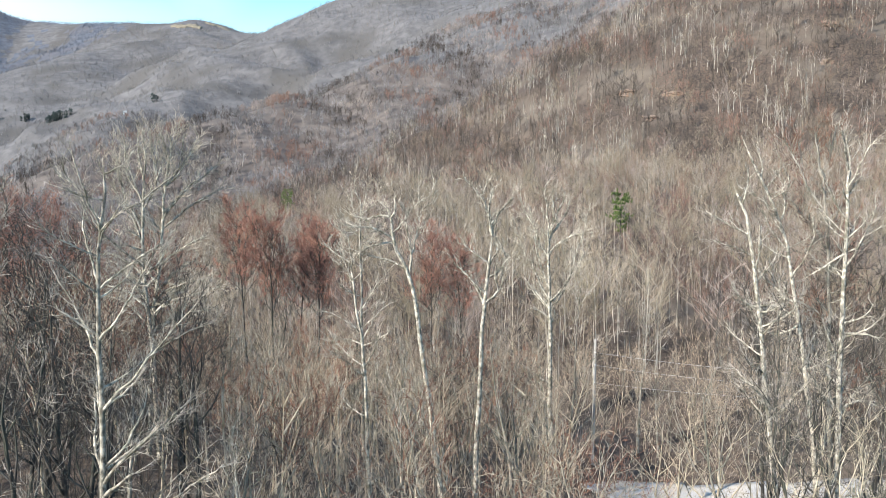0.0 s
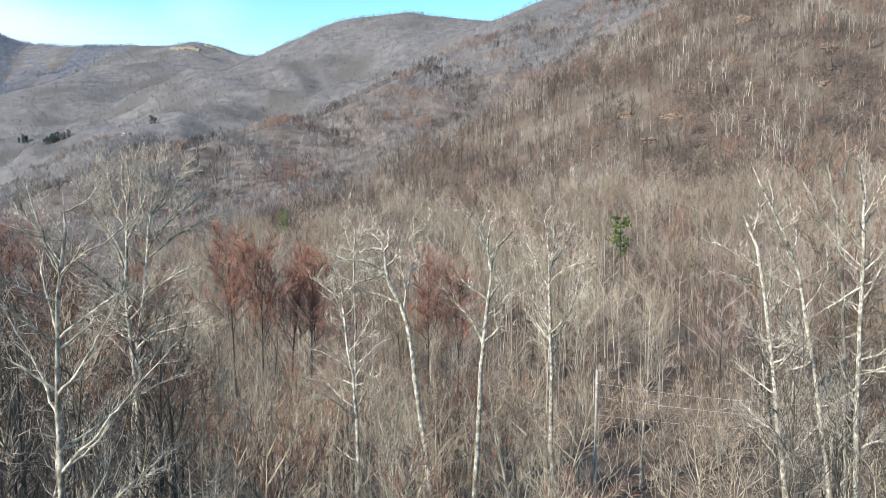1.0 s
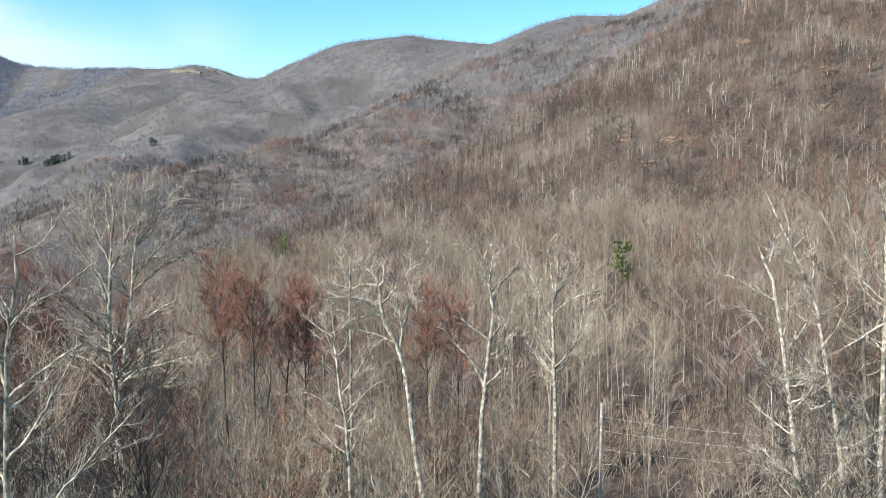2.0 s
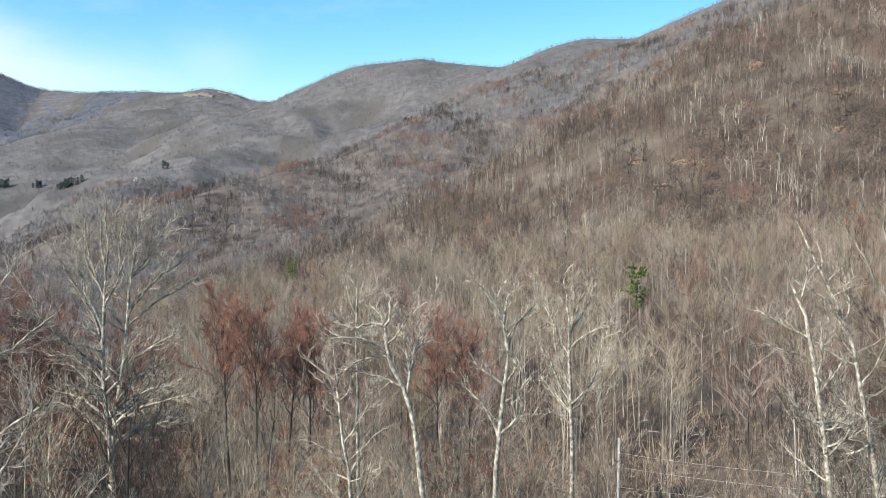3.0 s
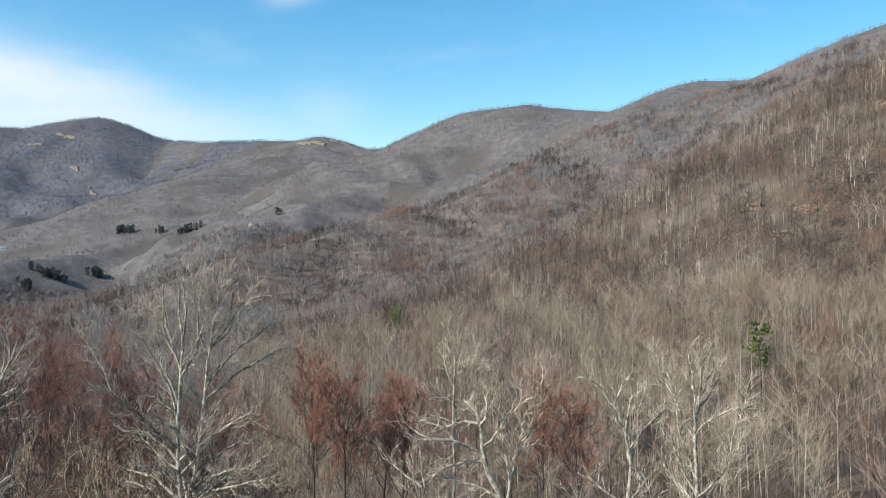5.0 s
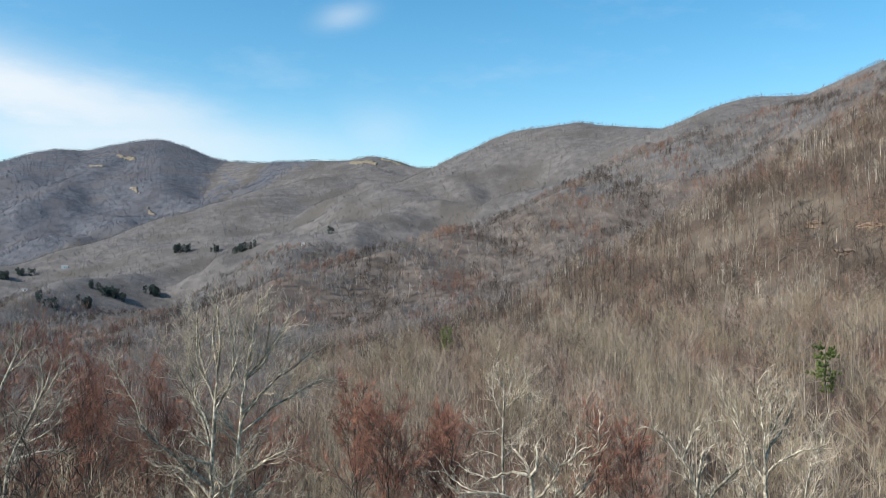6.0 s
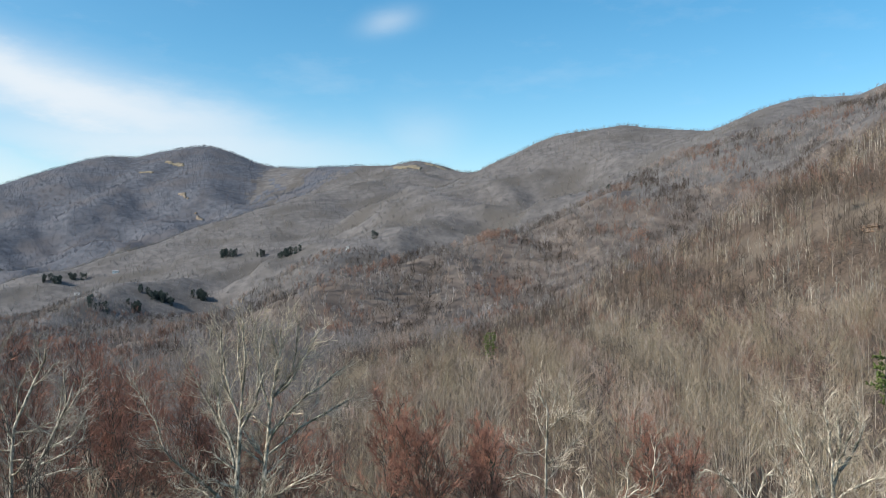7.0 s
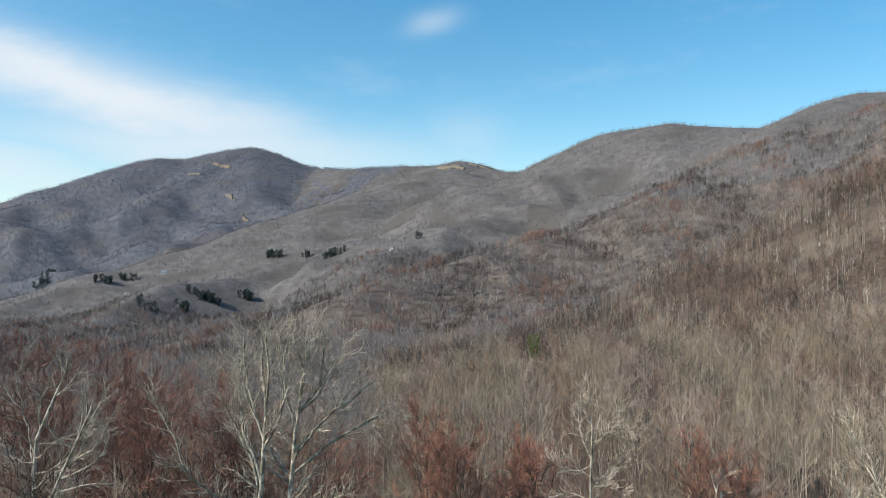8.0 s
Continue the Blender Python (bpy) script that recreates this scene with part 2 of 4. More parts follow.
def height(x, y):
    x, y = np.asarray(x, float), np.asarray(y, float)
    r = np.hypot(x, y)
    floor = np.clip(0.085 * (x - 15), -48, 40) + 0.052 * (np.clip(y, -50, 420) - 84) * np.clip((x + 160) / 200, 0, 1)
    z = soft_max(floor, ridge(x, y, KNOLL, 0.30, 8), 3)
    z = soft_max(z, ridge(x, y, SPUR, 0.55, 12) + rumple(x, y, 70) * 4, 16)
    z = soft_max(z, ridge(x, y, MIDDLE, 0.40, 20) + rumple(x, y, 150, 1) * 9 - np.abs(rumple(x, y, 190, 2)) * 8 + 4, 22)
    big = rumple(x, y, 420, 2) * 40 - np.abs(rumple(x, y, 260, 3)) * 26 + rumple(x, y, 120, 4) * 5
    back = ridge(x, y, BACK, 0.42, 60)
    gully = np.sin((0.75 * x - 0.66 * y) / 80 + 1.6 * rumple(x, y, 700, 1))
    big = big - 15 * np.abs(gully) ** 1.5 + 6
    west = ridge(x, y, WEST, 0.42, 60)
    calm = np.clip((np.maximum(back, west) - 200) / 160, 0, 1)
    z = soft_max(z, back + big * (1 - 0.85 * calm) - 8 * (1 - calm), 40)
    z = soft_max(z, west + big * (1 - 0.85 * calm), 40)
    z = soft_max(z, ridge(x, y, SHOULDER, 0.36, 30) + rumple(x, y, 240, 5) * 7, 16)
    z = soft_max(z, ridge(x, y, LOW_ONE, 0.45, 16) + rumple(x, y, 160, 4) * 4, 12)
    z = soft_max(z, ridge(x, y, LOW_TWO, 0.45, 16) + rumple(x, y, 160, 5) * 4, 12)
    return z + rumple(x, y, 23, 2) * 0.5 * np.clip((r - 95) / 60, 0, 1)


def mesh_object(name, verts, tris, mats, which=None, smooth=True, parent=None):
    """One mesh object out of arrays of corners and triangles."""
    me = bpy.data.meshes.new(name)
    verts, tris = np.asarray(verts, np.float32), np.asarray(tris, np.int32)
    me.vertices.add(len(verts))
    me.vertices.foreach_set("co", verts.ravel())
    me.loops.add(tris.size)
    me.loops.foreach_set("vertex_index", tris.ravel())
    me.polygons.add(len(tris))
    me.polygons.foreach_set("loop_start", np.arange(0, tris.size, 3, dtype=np.int32))
    for m in mats:
        me.materials.append(m)
    if which is not None:
        me.polygons.foreach_set("material_index", np.asarray(which, np.int32))
    me.polygons.foreach_set("use_smooth", np.full(len(tris), smooth))
    me.update(calc_edges=True)
    ob = new(name, me)
    ob.parent = parent
    return ob


SIGHT = {}


def build_ground():
    ang = np.radians(np.concatenate([np.arange(-62, 48, 0.38), np.arange(48, 298, 3.0)]))
    rad = np.concatenate([[0.0], np.geomspace(4, 280, 55), np.geomspace(286, 4800, 225)])
    a, r = np.meshgrid(ang, rad)
    x, y = r * np.sin(a), r * np.cos(a)
    z = height(x, y)
    rise = (z - 36) / np.maximum(r, 1)
    SIGHT.update(ang=ang, rad=rad, z=z, seen=(z - 22) / np.maximum(r, 1) > np.maximum.accumulate(rise, 0) - 0.002)
    verts = np.stack([x, y, z], -1).reshape(-1, 3)
    n, k = len(ang), len(rad)
    i, j = np.meshgrid(np.arange(k - 1), np.arange(n), indexing="ij")
    p, q = i * n + j, i * n + (j + 1) % n
    tris = np.concatenate([np.stack([p, p + n, q + n], -1).reshape(-1, 3), np.stack([p, q + n, q], -1)[1:].reshape(-1, 3)])
    tris = np.where(tris < n, 0, tris)
    mid = verts[tris].mean(1)
    reach = np.hypot(mid[:, 0], mid[:, 1])
    # Far faces take the tones that have distance haze in the colour.
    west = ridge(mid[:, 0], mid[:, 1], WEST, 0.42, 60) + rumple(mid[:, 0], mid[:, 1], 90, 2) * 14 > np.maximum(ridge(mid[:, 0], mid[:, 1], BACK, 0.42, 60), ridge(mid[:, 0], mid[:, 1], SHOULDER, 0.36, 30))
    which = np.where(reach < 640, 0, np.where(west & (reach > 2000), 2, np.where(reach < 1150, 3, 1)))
    tagged(mesh_object("ground", verts, tris, [LITTER, SLOPE_HAZED, SLOPE_BLUE_HAZED, SLOPE_BROWN], which), "brown leaf-littered forest floor rising into wooded mountains", "ground", kind="structure")


build_ground()


def sheet(x, y):
    """Height of the ground sheet itself, between its corners."""
    r, a = math.hypot(x, y), math.atan2(x, y)
    i = int(np.clip(np.searchsorted(SIGHT["rad"], r) - 1, 0, len(SIGHT["rad"]) - 2))
    j = int(np.clip(np.searchsorted(SIGHT["ang"], a) - 1, 0, len(SIGHT["ang"]) - 2))
    u = (r - SIGHT["rad"][i]) / (SIGHT["rad"][i + 1] - SIGHT["rad"][i])
    v = (a - SIGHT["ang"][j]) / (SIGHT["ang"][j + 1] - SIGHT["ang"][j])
    z = SIGHT["z"]
    return float((z[i, j] * (1 - u) + z[i + 1, j] * u) * (1 - v) + (z[i, j + 1] * (1 - u) + z[i + 1, j + 1] * u) * v)


# ---- growing trees ----
def cross(a, b):
    return np.array((a[1] * b[2] - a[2] * b[1], a[2] * b[0] - a[0] * b[2], a[0] * b[1] - a[1] * b[0]))


def unit(v):
    return v / (math.sqrt(v[0] * v[0] + v[1] * v[1] + v[2] * v[2]) + 1e-9)


CIRCLE = {n: np.stack([np.cos(np.arange(n) * 6.28319 / n), np.sin(np.arange(n) * 6.28319 / n)]) for n in range(3, 13)}
BANDS = {}


def bands(k, sides):
    """Triangles of a tapered tube with k rings, the last one a point."""
    if (k, sides) not in BANDS:
        i, j = np.meshgrid(np.arange(k - 2), np.arange(sides), indexing="ij")
        p, q = i * sides + j, i * sides + (j + 1) % sides
        last, j = (k - 2) * sides, np.arange(sides)
        BANDS[k, sides] = np.concatenate([np.stack([p, q, q + sides], -1).reshape(-1, 3), np.stack([p, q + sides, p + sides], -1).reshape(-1, 3),
                                          np.stack([last + j, last + (j + 1) % sides, np.full(sides, (k - 1) * sides)], -1)])
    return BANDS[k, sides]


class Soup:
    """Gathers tapered tubes and spikes into one mesh."""

    def __init__(self):
        self.v, self.f, self.count = [], [], 0

    def tube(self, pts, radii, sides):
        pts = np.asarray(pts, float)
        k = len(pts)
        d = np.empty_like(pts)
        d[1:-1] = pts[2:] - pts[:-2]
        d[0], d[-1] = pts[1] - pts[0], pts[-1] - pts[-2]
        d /= np.sqrt((d * d).sum(1))[:, None] + 1e-9
        side = np.stack([d[:, 1] * 0.05 - d[:, 2] * 0.95, d[:, 2] * 0.31 - d[:, 0] * 0.05, d[:, 0] * 0.95 - d[:, 1] * 0.31], 1)
        side /= np.sqrt((side * side).sum(1))[:, None] + 1e-9
        other = np.stack([d[:, 1] * side[:, 2] - d[:, 2] * side[:, 1], d[:, 2] * side[:, 0] - d[:, 0] * side[:, 2], d[:, 0] * side[:, 1] - d[:, 1] * side[:, 0]], 1)
        c, s = CIRCLE[sides]
        r = np.asarray(radii)[:-1, None, None]
        v = pts[:-1, None] + (side[:-1, None] * c[None, :, None] + other[:-1, None] * s[None, :, None]) * r
        v = np.concatenate([v.reshape(-1, 3), pts[-1:]])
        self.v.append(v)
        self.f.append(bands(k, sides) + self.count)
        self.count += len(v)

    def spike(self, a, b, radius):
        """A thin three-sided twig from a to b."""
        d = unit(b - a)
        side = unit(cross(d, (0.31, 0.95, 0.05)))
        other = cross(d, side)
        self.v.append(np.array((a + side * radius, a + (other * 0.866 - side * 0.5) * radius, a - (other * 0.866 + side * 0.5) * radius, b)))
        self.f.append(SPIKE + self.count)
        self.count += 4

    def arrays(self):
        return np.concatenate(self.v), np.concatenate(self.f)


SPIKE = np.array(((0, 1, 3), (1, 2, 3), (2, 0, 3)))


def path(rng, start, way, length, steps, wander, lift):
    """A crooked line that grows from start."""
    pts, way = [np.asarray(start, float)], unit(np.asarray(way, float))
    for _ in range(steps):
        way = unit(way + rng.normal(0, wander, 3) + np.array((0, 0, lift)))
        pts.append(pts[-1] + way * length / steps)
    return np.array(pts)


def aside(rng, way, degrees):
    """A direction that leaves way at about that many degrees."""
    s = unit(cross(way, rng.normal(0, 1, 3)))
    a = radians(degrees) * rng.uniform(0.75, 1.25)
    return unit(way * math.cos(a) + s * math.sin(a))


def along(pts, f):
    s = f * (len(pts) - 1)
    i = min(int(s), len(pts) - 2)
    return pts[i] + (pts[i + 1] - pts[i]) * (s - i), unit(pts[i + 1] - pts[i])


def grow(seed, tall, girth, first, limbs, spread, reach, subs, twigs, lean=(0, 0), wander=0.03, lift=0.12, crook=0.16, tip=0.012, right=0.10, stem=0.85, stout=0.5):
    """A bare tree: soups for the trunk, each limb with its branches, and the twigs.
    first: share of the height at which limbs begin; spread: their angle off the trunk; reach: their length by the height."""
    rng = np.random.RandomState(seed)
    trunk, twig, out = Soup(), Soup(), []
    tp = path(rng, (0, 0, -0.6), (lean[0], lean[1], 1), tall * stem, 12, wander, right)
    f = np.linspace(0, 1, 13)
    trunk.tube(tp, girth * (1 - 0.93 * f) * (1 + 0.5 * np.exp(-f * 25)) + 0.004, 8)
    turn = rng.uniform(0, 6.28)
    for i in range(limbs):
        u = first + (0.99 - first) * (i + rng.uniform(0, 0.7)) / limbs
        at, way = along(tp, u)
        turn += 2.4 + rng.uniform(-0.5, 0.5)
        a = radians(spread) * rng.uniform(0.7, 1.25) * (1.2 - 0.55 * u)
        w = np.array((math.cos(turn) * math.sin(a), math.sin(turn) * math.sin(a), math.cos(a)))
        size = tall * reach * rng.uniform(0.65, 1.15) * (1.2 - 0.65 * u)
        lp = path(rng, at, w, size, 7, crook, lift)
        r0 = max(girth * (1 - 0.85 * u) * rng.uniform(0.8, 1.2) * stout, 0.02)
        limb, branches = Soup(), []
        limb.tube(lp, r0 * (1 - 0.9 * np.linspace(0, 1, 8)), 5)
        for k in range(subs):
            g = 0.22 + 0.76 * (k + rng.uniform(0, 0.9)) / subs
            at2, way2 = along(lp, min(g, 0.98))
            s2 = size * rng.uniform(0.28, 0.55) * (1.15 - 0.6 * g)
            sp = path(rng, at2, aside(rng, way2, 42), s2, 4, crook * 1.1, lift)
            branches.append(Soup())
            branches[-1].tube(sp, max(r0 * 0.42 * (1 - 0.6 * g), tip * 1.25) * (1 - 0.8 * np.linspace(0, 1, 5)), 3)
            for _ in range(twigs):
                h = rng.uniform(0.2, 1.0)
                at3, way3 = along(sp, min(h, 0.99))
                s3 = s2 * rng.uniform(0.25, 0.6)
                qp = path(rng, at3, aside(rng, way3, 38), s3, 1, crook, lift)
                twig.spike(qp[0], qp[1], tip)
                for _ in range(2):
                    at4, way4 = along(qp, rng.uniform(0.3, 0.95))
                    sp4 = at4 + aside(rng, way4, 40) * s3 * rng.uniform(0.3, 0.7)
                    twig.spike(at4, sp4, tip * 0.75)
        out.append((limb, branches))
    return trunk, out, twig


def plant(name, grown, bark, twig_mat, deep=False):
    """An Empty with trunk, limbs and crown under it; deep: the branches of each limb are pieces of their own."""
    trunk, limbs, twig = grown
    root = new(name)
    mesh_object("trunk", *trunk.arrays(), [bark], parent=root)
    for limb, branches in limbs:
        if not deep:
            for b in branches:
                limb.v.append(b.v[0])
                limb.f.append(b.f[0] + limb.count)
                limb.count += len(b.v[0])
        ob = mesh_object("limb", *limb.arrays(), [bark], parent=root)
        if deep:
            for b in branches:
                mesh_object("branch", *b.arrays(), [bark], parent=ob)
    tagged(mesh_object("crown", *twig.arrays(), [twig_mat], smooth=False, parent=root), kind="stuff")
    return root


def stand(root, x, y, turn=0.0, scale=1.0):
    root.matrix_basis = pose(x, y, sheet(x, y), 0, 0, turn) @ Matrix.Scale(scale, 4)
    return root


# ---- the tall trees that stand out of the near wood ----
HEROES = []

def bent(rng, start, a0, a1, length, steps, crook, depth):
    """A line that grows from start with its heading (degrees off upright, to +x) turning from a0 to a1."""
    pts = [np.asarray(start, float)]
    for i in range(steps):
        a = radians(a0 + (a1 - a0) * (i + 0.5) / steps)
        way = unit(np.array((math.sin(a), depth, math.cos(a))) + rng.normal(0, crook, 3))
        pts.append(pts[-1] + way * length / steps)
    return np.array(pts)


def shaped(label, x, y, seed, bark, twig_mat, girth, top, subs, twigs, tip, crook, trunk, limbs, more=0, stout=0.55, bush=1.0, deep=False):
    """A tall tree of known habit. trunk: headings and lengths from the ground up; limbs: the limb it leaves (-1: the trunk), the share
    of the way along it, first and last heading, length; more: further limbs grown by chance; subs: branches for each metre of limb."""
    rng = np.random.RandomState(seed)
    stem, twig, out = Soup(), Soup(), []
    tp = [np.array((0.0, 0.0, -0.6))]
    for heading, length in ((0, 0.6), *trunk):
        n = max(1, round(length / 1.3))
        tp += list(bent(rng, tp[-1], heading, heading, length, n, 0.035, 0.0)[1:])
    tp = np.array(tp)
    f = np.linspace(0, 1, len(tp))
    rt = girth * (1 - (1 - top) * f ** 0.8) * (1 + 0.5 * np.exp(-f * 25))
    stem.tube(tp, rt, 9)
    lines = [(tp, rt)]
    plan = list(limbs)
    for _ in range(more):
        u, side = rng.uniform(0.45, 0.97), rng.choice((-1, 1))
        plan.append((-1, u, side * rng.uniform(35, 75), side * rng.uniform(10, 45), (1.25 - u) * rng.uniform(2.5, 5.5)))
    for i, (parent, u, a0, a1, size) in enumerate(plan):
        pp, pr = lines[parent + 1]
        at, _ = along(pp, min(u, 0.99))
        depth = rng.normal(0, 0.22 if i < len(limbs) else 0.7)
        lp = bent(rng, at, a0, a1, size, 8, crook, depth)
        r_here = float(np.interp(u, np.linspace(0, 1, len(pr)), pr))
        r0 = max(r_here * (stout if parent < 0 and u < 0.96 else 0.8) * (0.75 if i >= len(limbs) else 1), 0.022)
        rl = r0 * (1 - 0.6 * np.linspace(0, 1, 9)) + 0.004
        lines.append((lp, rl))
        limb, branches = Soup(), []
        limb.tube(lp, rl, 6)
        for k in range(max(2, int(subs * size))):
            g = 0.18 + 0.8 * (k + rng.uniform(0, 0.9)) / max(2, int(subs * size))
            at2, way2 = along(lp, min(g, 0.98))
            s2 = (0.5 + 0.16 * size) * rng.uniform(0.55, 1.35) * bush
            sp = path(rng, at2, aside(rng, way2, 40), s2, 4, crook * 1.5, 0.10)
            branches.append(Soup())
            branches[-1].tube(sp, max(r0 * 0.38 * (1 - 0.5 * g), tip * 1.8) * (1 - 0.75 * np.linspace(0, 1, 5)), 4)
            for _ in range(twigs):
                at3, way3 = along(sp, rng.uniform(0.15, 0.99))
                s3 = s2 * rng.uniform(0.25, 0.6)
                q = at3 + (aside(rng, way3, 36) + (0, 0, 0.12)) * s3
                twig.spike(at3, q, tip)
                for _ in range(2):
                    b = at3 + (q - at3) * rng.uniform(0.3, 0.9)
                    twig.spike(b, b + (aside(rng, way3, 40) + (0, 0, 0.1)) * s3 * rng.uniform(0.3, 0.7), tip * 0.8)
        out.append((limb, branches))
    root = stand(plant("bare_tree", (stem, out, twig), bark, twig_mat, deep), x, y)
    tagged(root, label, "tree", group="tall trees of the near wood")
    HEROES.append((x, y))
    return root


def hero(label, x, y, top, seed, bark, twig_mat, **kw):
    tall = top - float(height(x, y)) + 0.6
    args = dict(girth=0.2, first=0.35, limbs=12, spread=45, reach=0.34, subs=7, twigs=5)
    args.update(kw)
    root = stand(plant("bare_tree", grow(seed, tall, **args), bark, twig_mat), x, y)
    tagged(root, label, "tree", group="tall trees of the near wood")
    HEROES.append((x, y))
    return root


shaped("slender white birch with sparse broken crown", 1.3, 41.0, 211, BARK_WHITE, BARK_WHITE, girth=0.18, top=0.42, subs=5.0, twigs=4, tip=0.009, crook=0.14, bush=0.72, stout=0.68, deep=True,
       trunk=((3, 14.2), (4, 2.1), (3, 1.6)),
       limbs=((-1, 0.99, 2, -44, 2.2), (0, 0.98, -30, -84, 1.4), (0, 0.9, 12, 38, 1.3), (-1, 0.99, -14, 16, 2.7), (-1, 0.99, 3, 59, 2.3), (-1, 0.93, -49, -57, 1.8), (-1, 0.93, 34, 28, 1.2), (-1, 0.84, -50, -32, 1.2), (-1, 0.81, 64, -2, 2.1), (8, 0.96, 13, -41, 1.9), (8, 0.43, -18, 12, 1.4), (-1, 0.8, -9, -61, 2.6), (-1, 0.89, 81, 13, 1.7)))
shaped("forked grey tree with upright limbs", 8.7, 66.0, 212, BARK_WHITE, TWIG_PALE, girth=0.24, top=0.42, subs=4.6, twigs=5, tip=0.012, crook=0.10, bush=0.8, stout=0.62, more=6,
       trunk=((-1, 13.5), (-2, 3.3), (-2, 3.1), (2, 2.0)),
       limbs=((-1, 0.9, -34, -16, 4.5), (0, 0.49, -41, -5, 3.9), (-1, 0.95, -9, -5, 4.8), (-1, 0.97, 21, 9, 4.3), (-1, 0.91, 25, 89, 3.7), (-1, 0.77, 35, 7, 4.3), (5, 0.78, 11, 27, 5.2), (-1, 0.77, -22, -32, 4.0), (-1, 0.74, -42, -40, 3.3), (-1, 0.99, 56, 6, 3.9), (-1, 0.8, -21, -1, 5.3), (7, 0.8, -34, -8, 4.2), (-1, 0.99, 15, -9, 3.8), (-1, 0.7, -45, -77, 1.9), (5, 0.52, 41, 13, 3.1), (-1, 0.75, 57, 5, 2.6)))
shaped("leaning white-barked tree with crooked bare crown", 0.3, 43.2, 213, BARK_WHITE, TWIG_PALE, girth=0.19, top=0.4, subs=5.0, twigs=4, tip=0.009, crook=0.17, bush=0.75, stout=0.66, deep=True,
       trunk=((-7, 13.8), (-12, 1.3), (-19, 1.1), (-26, 1.0), (-13, 0.9), (-4, 0.9)),
       limbs=((-1, 0.9, -80, -130, 2.2), (-1, 0.92, -44, -102, 2.7), (1, 0.5, -27, -87, 1.2), (-1, 0.96, 4, -50, 1.6), (-1, 0.99, -80, -108, 1.5), (-1, 0.82, -70, -74, 2.9), (-1, 0.8, 10, 22, 2.9), (6, 0.98, -3, 85, 1.4), (7, 0.91, 6, 0, 1.5), (6, 0.61, 29, 89, 1.1), (-1, 0.94, 53, 13, 1.8), (10, 0.88, 48, 44, 1.1), (10, 0.75, -43, -19, 1.0), (-1, 0.99, 36, -22, 1.1), (6, 0.35, -13, -9, 1.9), (6, 0.82, 40, 30, 1.2), (1, 0.69, -90, -44, 1.4), (11, 0.42, 36, -34, 0.8)))
shaped("broad vase-shaped grey tree with many upright limbs", -19.4, 57.0, 214, BARK_WHITE, TWIG_PALE, girth=0.21, top=0.4, subs=5.4, twigs=4, tip=0.012, crook=0.10, bush=0.9, stout=0.74, more=14,
       trunk=((-2, 8.4), (-4, 2.6), (-1, 3.2), (3, 2.8), (6, 2.2)),
       limbs=((-1, 0.75, -14, -44, 4.8), (0, 0.71, -30, -24, 3.6), (-1, 0.8, -36, -6, 5.4), (-1, 0.9, -24, 0, 5.0), (-1, 0.97, 8, -2, 4.2), (-1, 0.88, 32, 18, 3.5), (-1, 0.92, -54, 20, 4.1), (-1, 0.7, -46, -26, 5.5), (7, 0.84, -29, -29, 3.9), (-1, 0.61, -32, -62, 3.6), (-1, 0.99, -16, 4, 3.7), (5, 0.67, -8, 14, 3.2), (0, 0.62, -14, -16, 4.5), (-1, 0.51, -28, -90, 4.5), (-1, 0.57, -26, -88, 3.7), (-1, 0.67, -30, -96, 3.9), (-1, 0.54, 34, 68, 4.0)))
shaped("grey tree with fine twiggy crown", -20.5, 58.0, 215, BARK_WHITE, TWIG_PALE, girth=0.2, top=0.4, subs=5.4, twigs=4, tip=0.012, crook=0.10, bush=0.9, stout=0.74, more=14,
       trunk=((5, 8.2), (9, 3.7), (9, 2.6), (6, 2.3), (4, 2.1)),
       limbs=((-1, 0.94, 10, 12, 4.9), (-1, 0.89, 42, 54, 5.1), (-1, 0.83, 46, 76, 5.4), (-1, 0.99, 36, 26, 4.3), (-1, 0.96, -17, 11, 4.8), (-1, 0.86, 32, 54, 4.2), (-1, 0.99, 29, -31, 4.1), (-1, 0.58, 48, 86, 4.7), (-1, 0.57, 84, 62, 5.5), (-1, 0.47, 59, 79, 4.8), (-1, 0.6, 25, 73, 4.0), (-1, 0.7, 54, 58, 4.7), (-1, 0.99, 54, 28, 3.8), (3, 0.4, 23, 7, 2.8), (0, 0.4, 3, 27, 3.5), (-1, 0.47, 39, 103, 4.2)))
shaped("tall pale-barked bare tree with mossy trunk and low limbs", -10.3, 25.0, 216, BARK_WHITE, TWIG_GREY, girth=0.18, top=0.2, subs=5.5, twigs=5, tip=0.0065, crook=0.12, more=14, bush=0.8, stout=0.65, deep=True,
       trunk=((0, 7.0), (0, 3.2), (1, 2.4), (6, 1.9), (6, 1.8), (-2, 1.1)),
       limbs=((-1, 0.68, -30, -32, 2.1), (0, 0.99, -28, -28, 1.1), (-1, 0.73, -56, -46, 1.5), (-1, 0.81, -22, -4, 2.3), (3, 0.96, 2, -76, 1.6), (4, 0.67, -42, 32, 0.9), (-1, 0.87, -8, -8, 2.7), (-1, 0.85, 13, 85, 2.2), (7, 0.97, 34, 72, 1.2), (-1, 0.72, 33, 33, 2.4), (9, 0.94, 32, 0, 2.0), (-1, 0.59, 50, 36, 2.4), (11, 0.94, 49, 33, 2.6), (11, 0.98, 56, 84, 2.4), (-1, 0.48, 40, 54, 3.0), (-1, 0.42, 79, 47, 3.2), (15, 0.99, 49, 61, 1.5), (-1, 0.46, 48, 48, 2.0), (-1, 0.8, 47, 63, 2.5)))
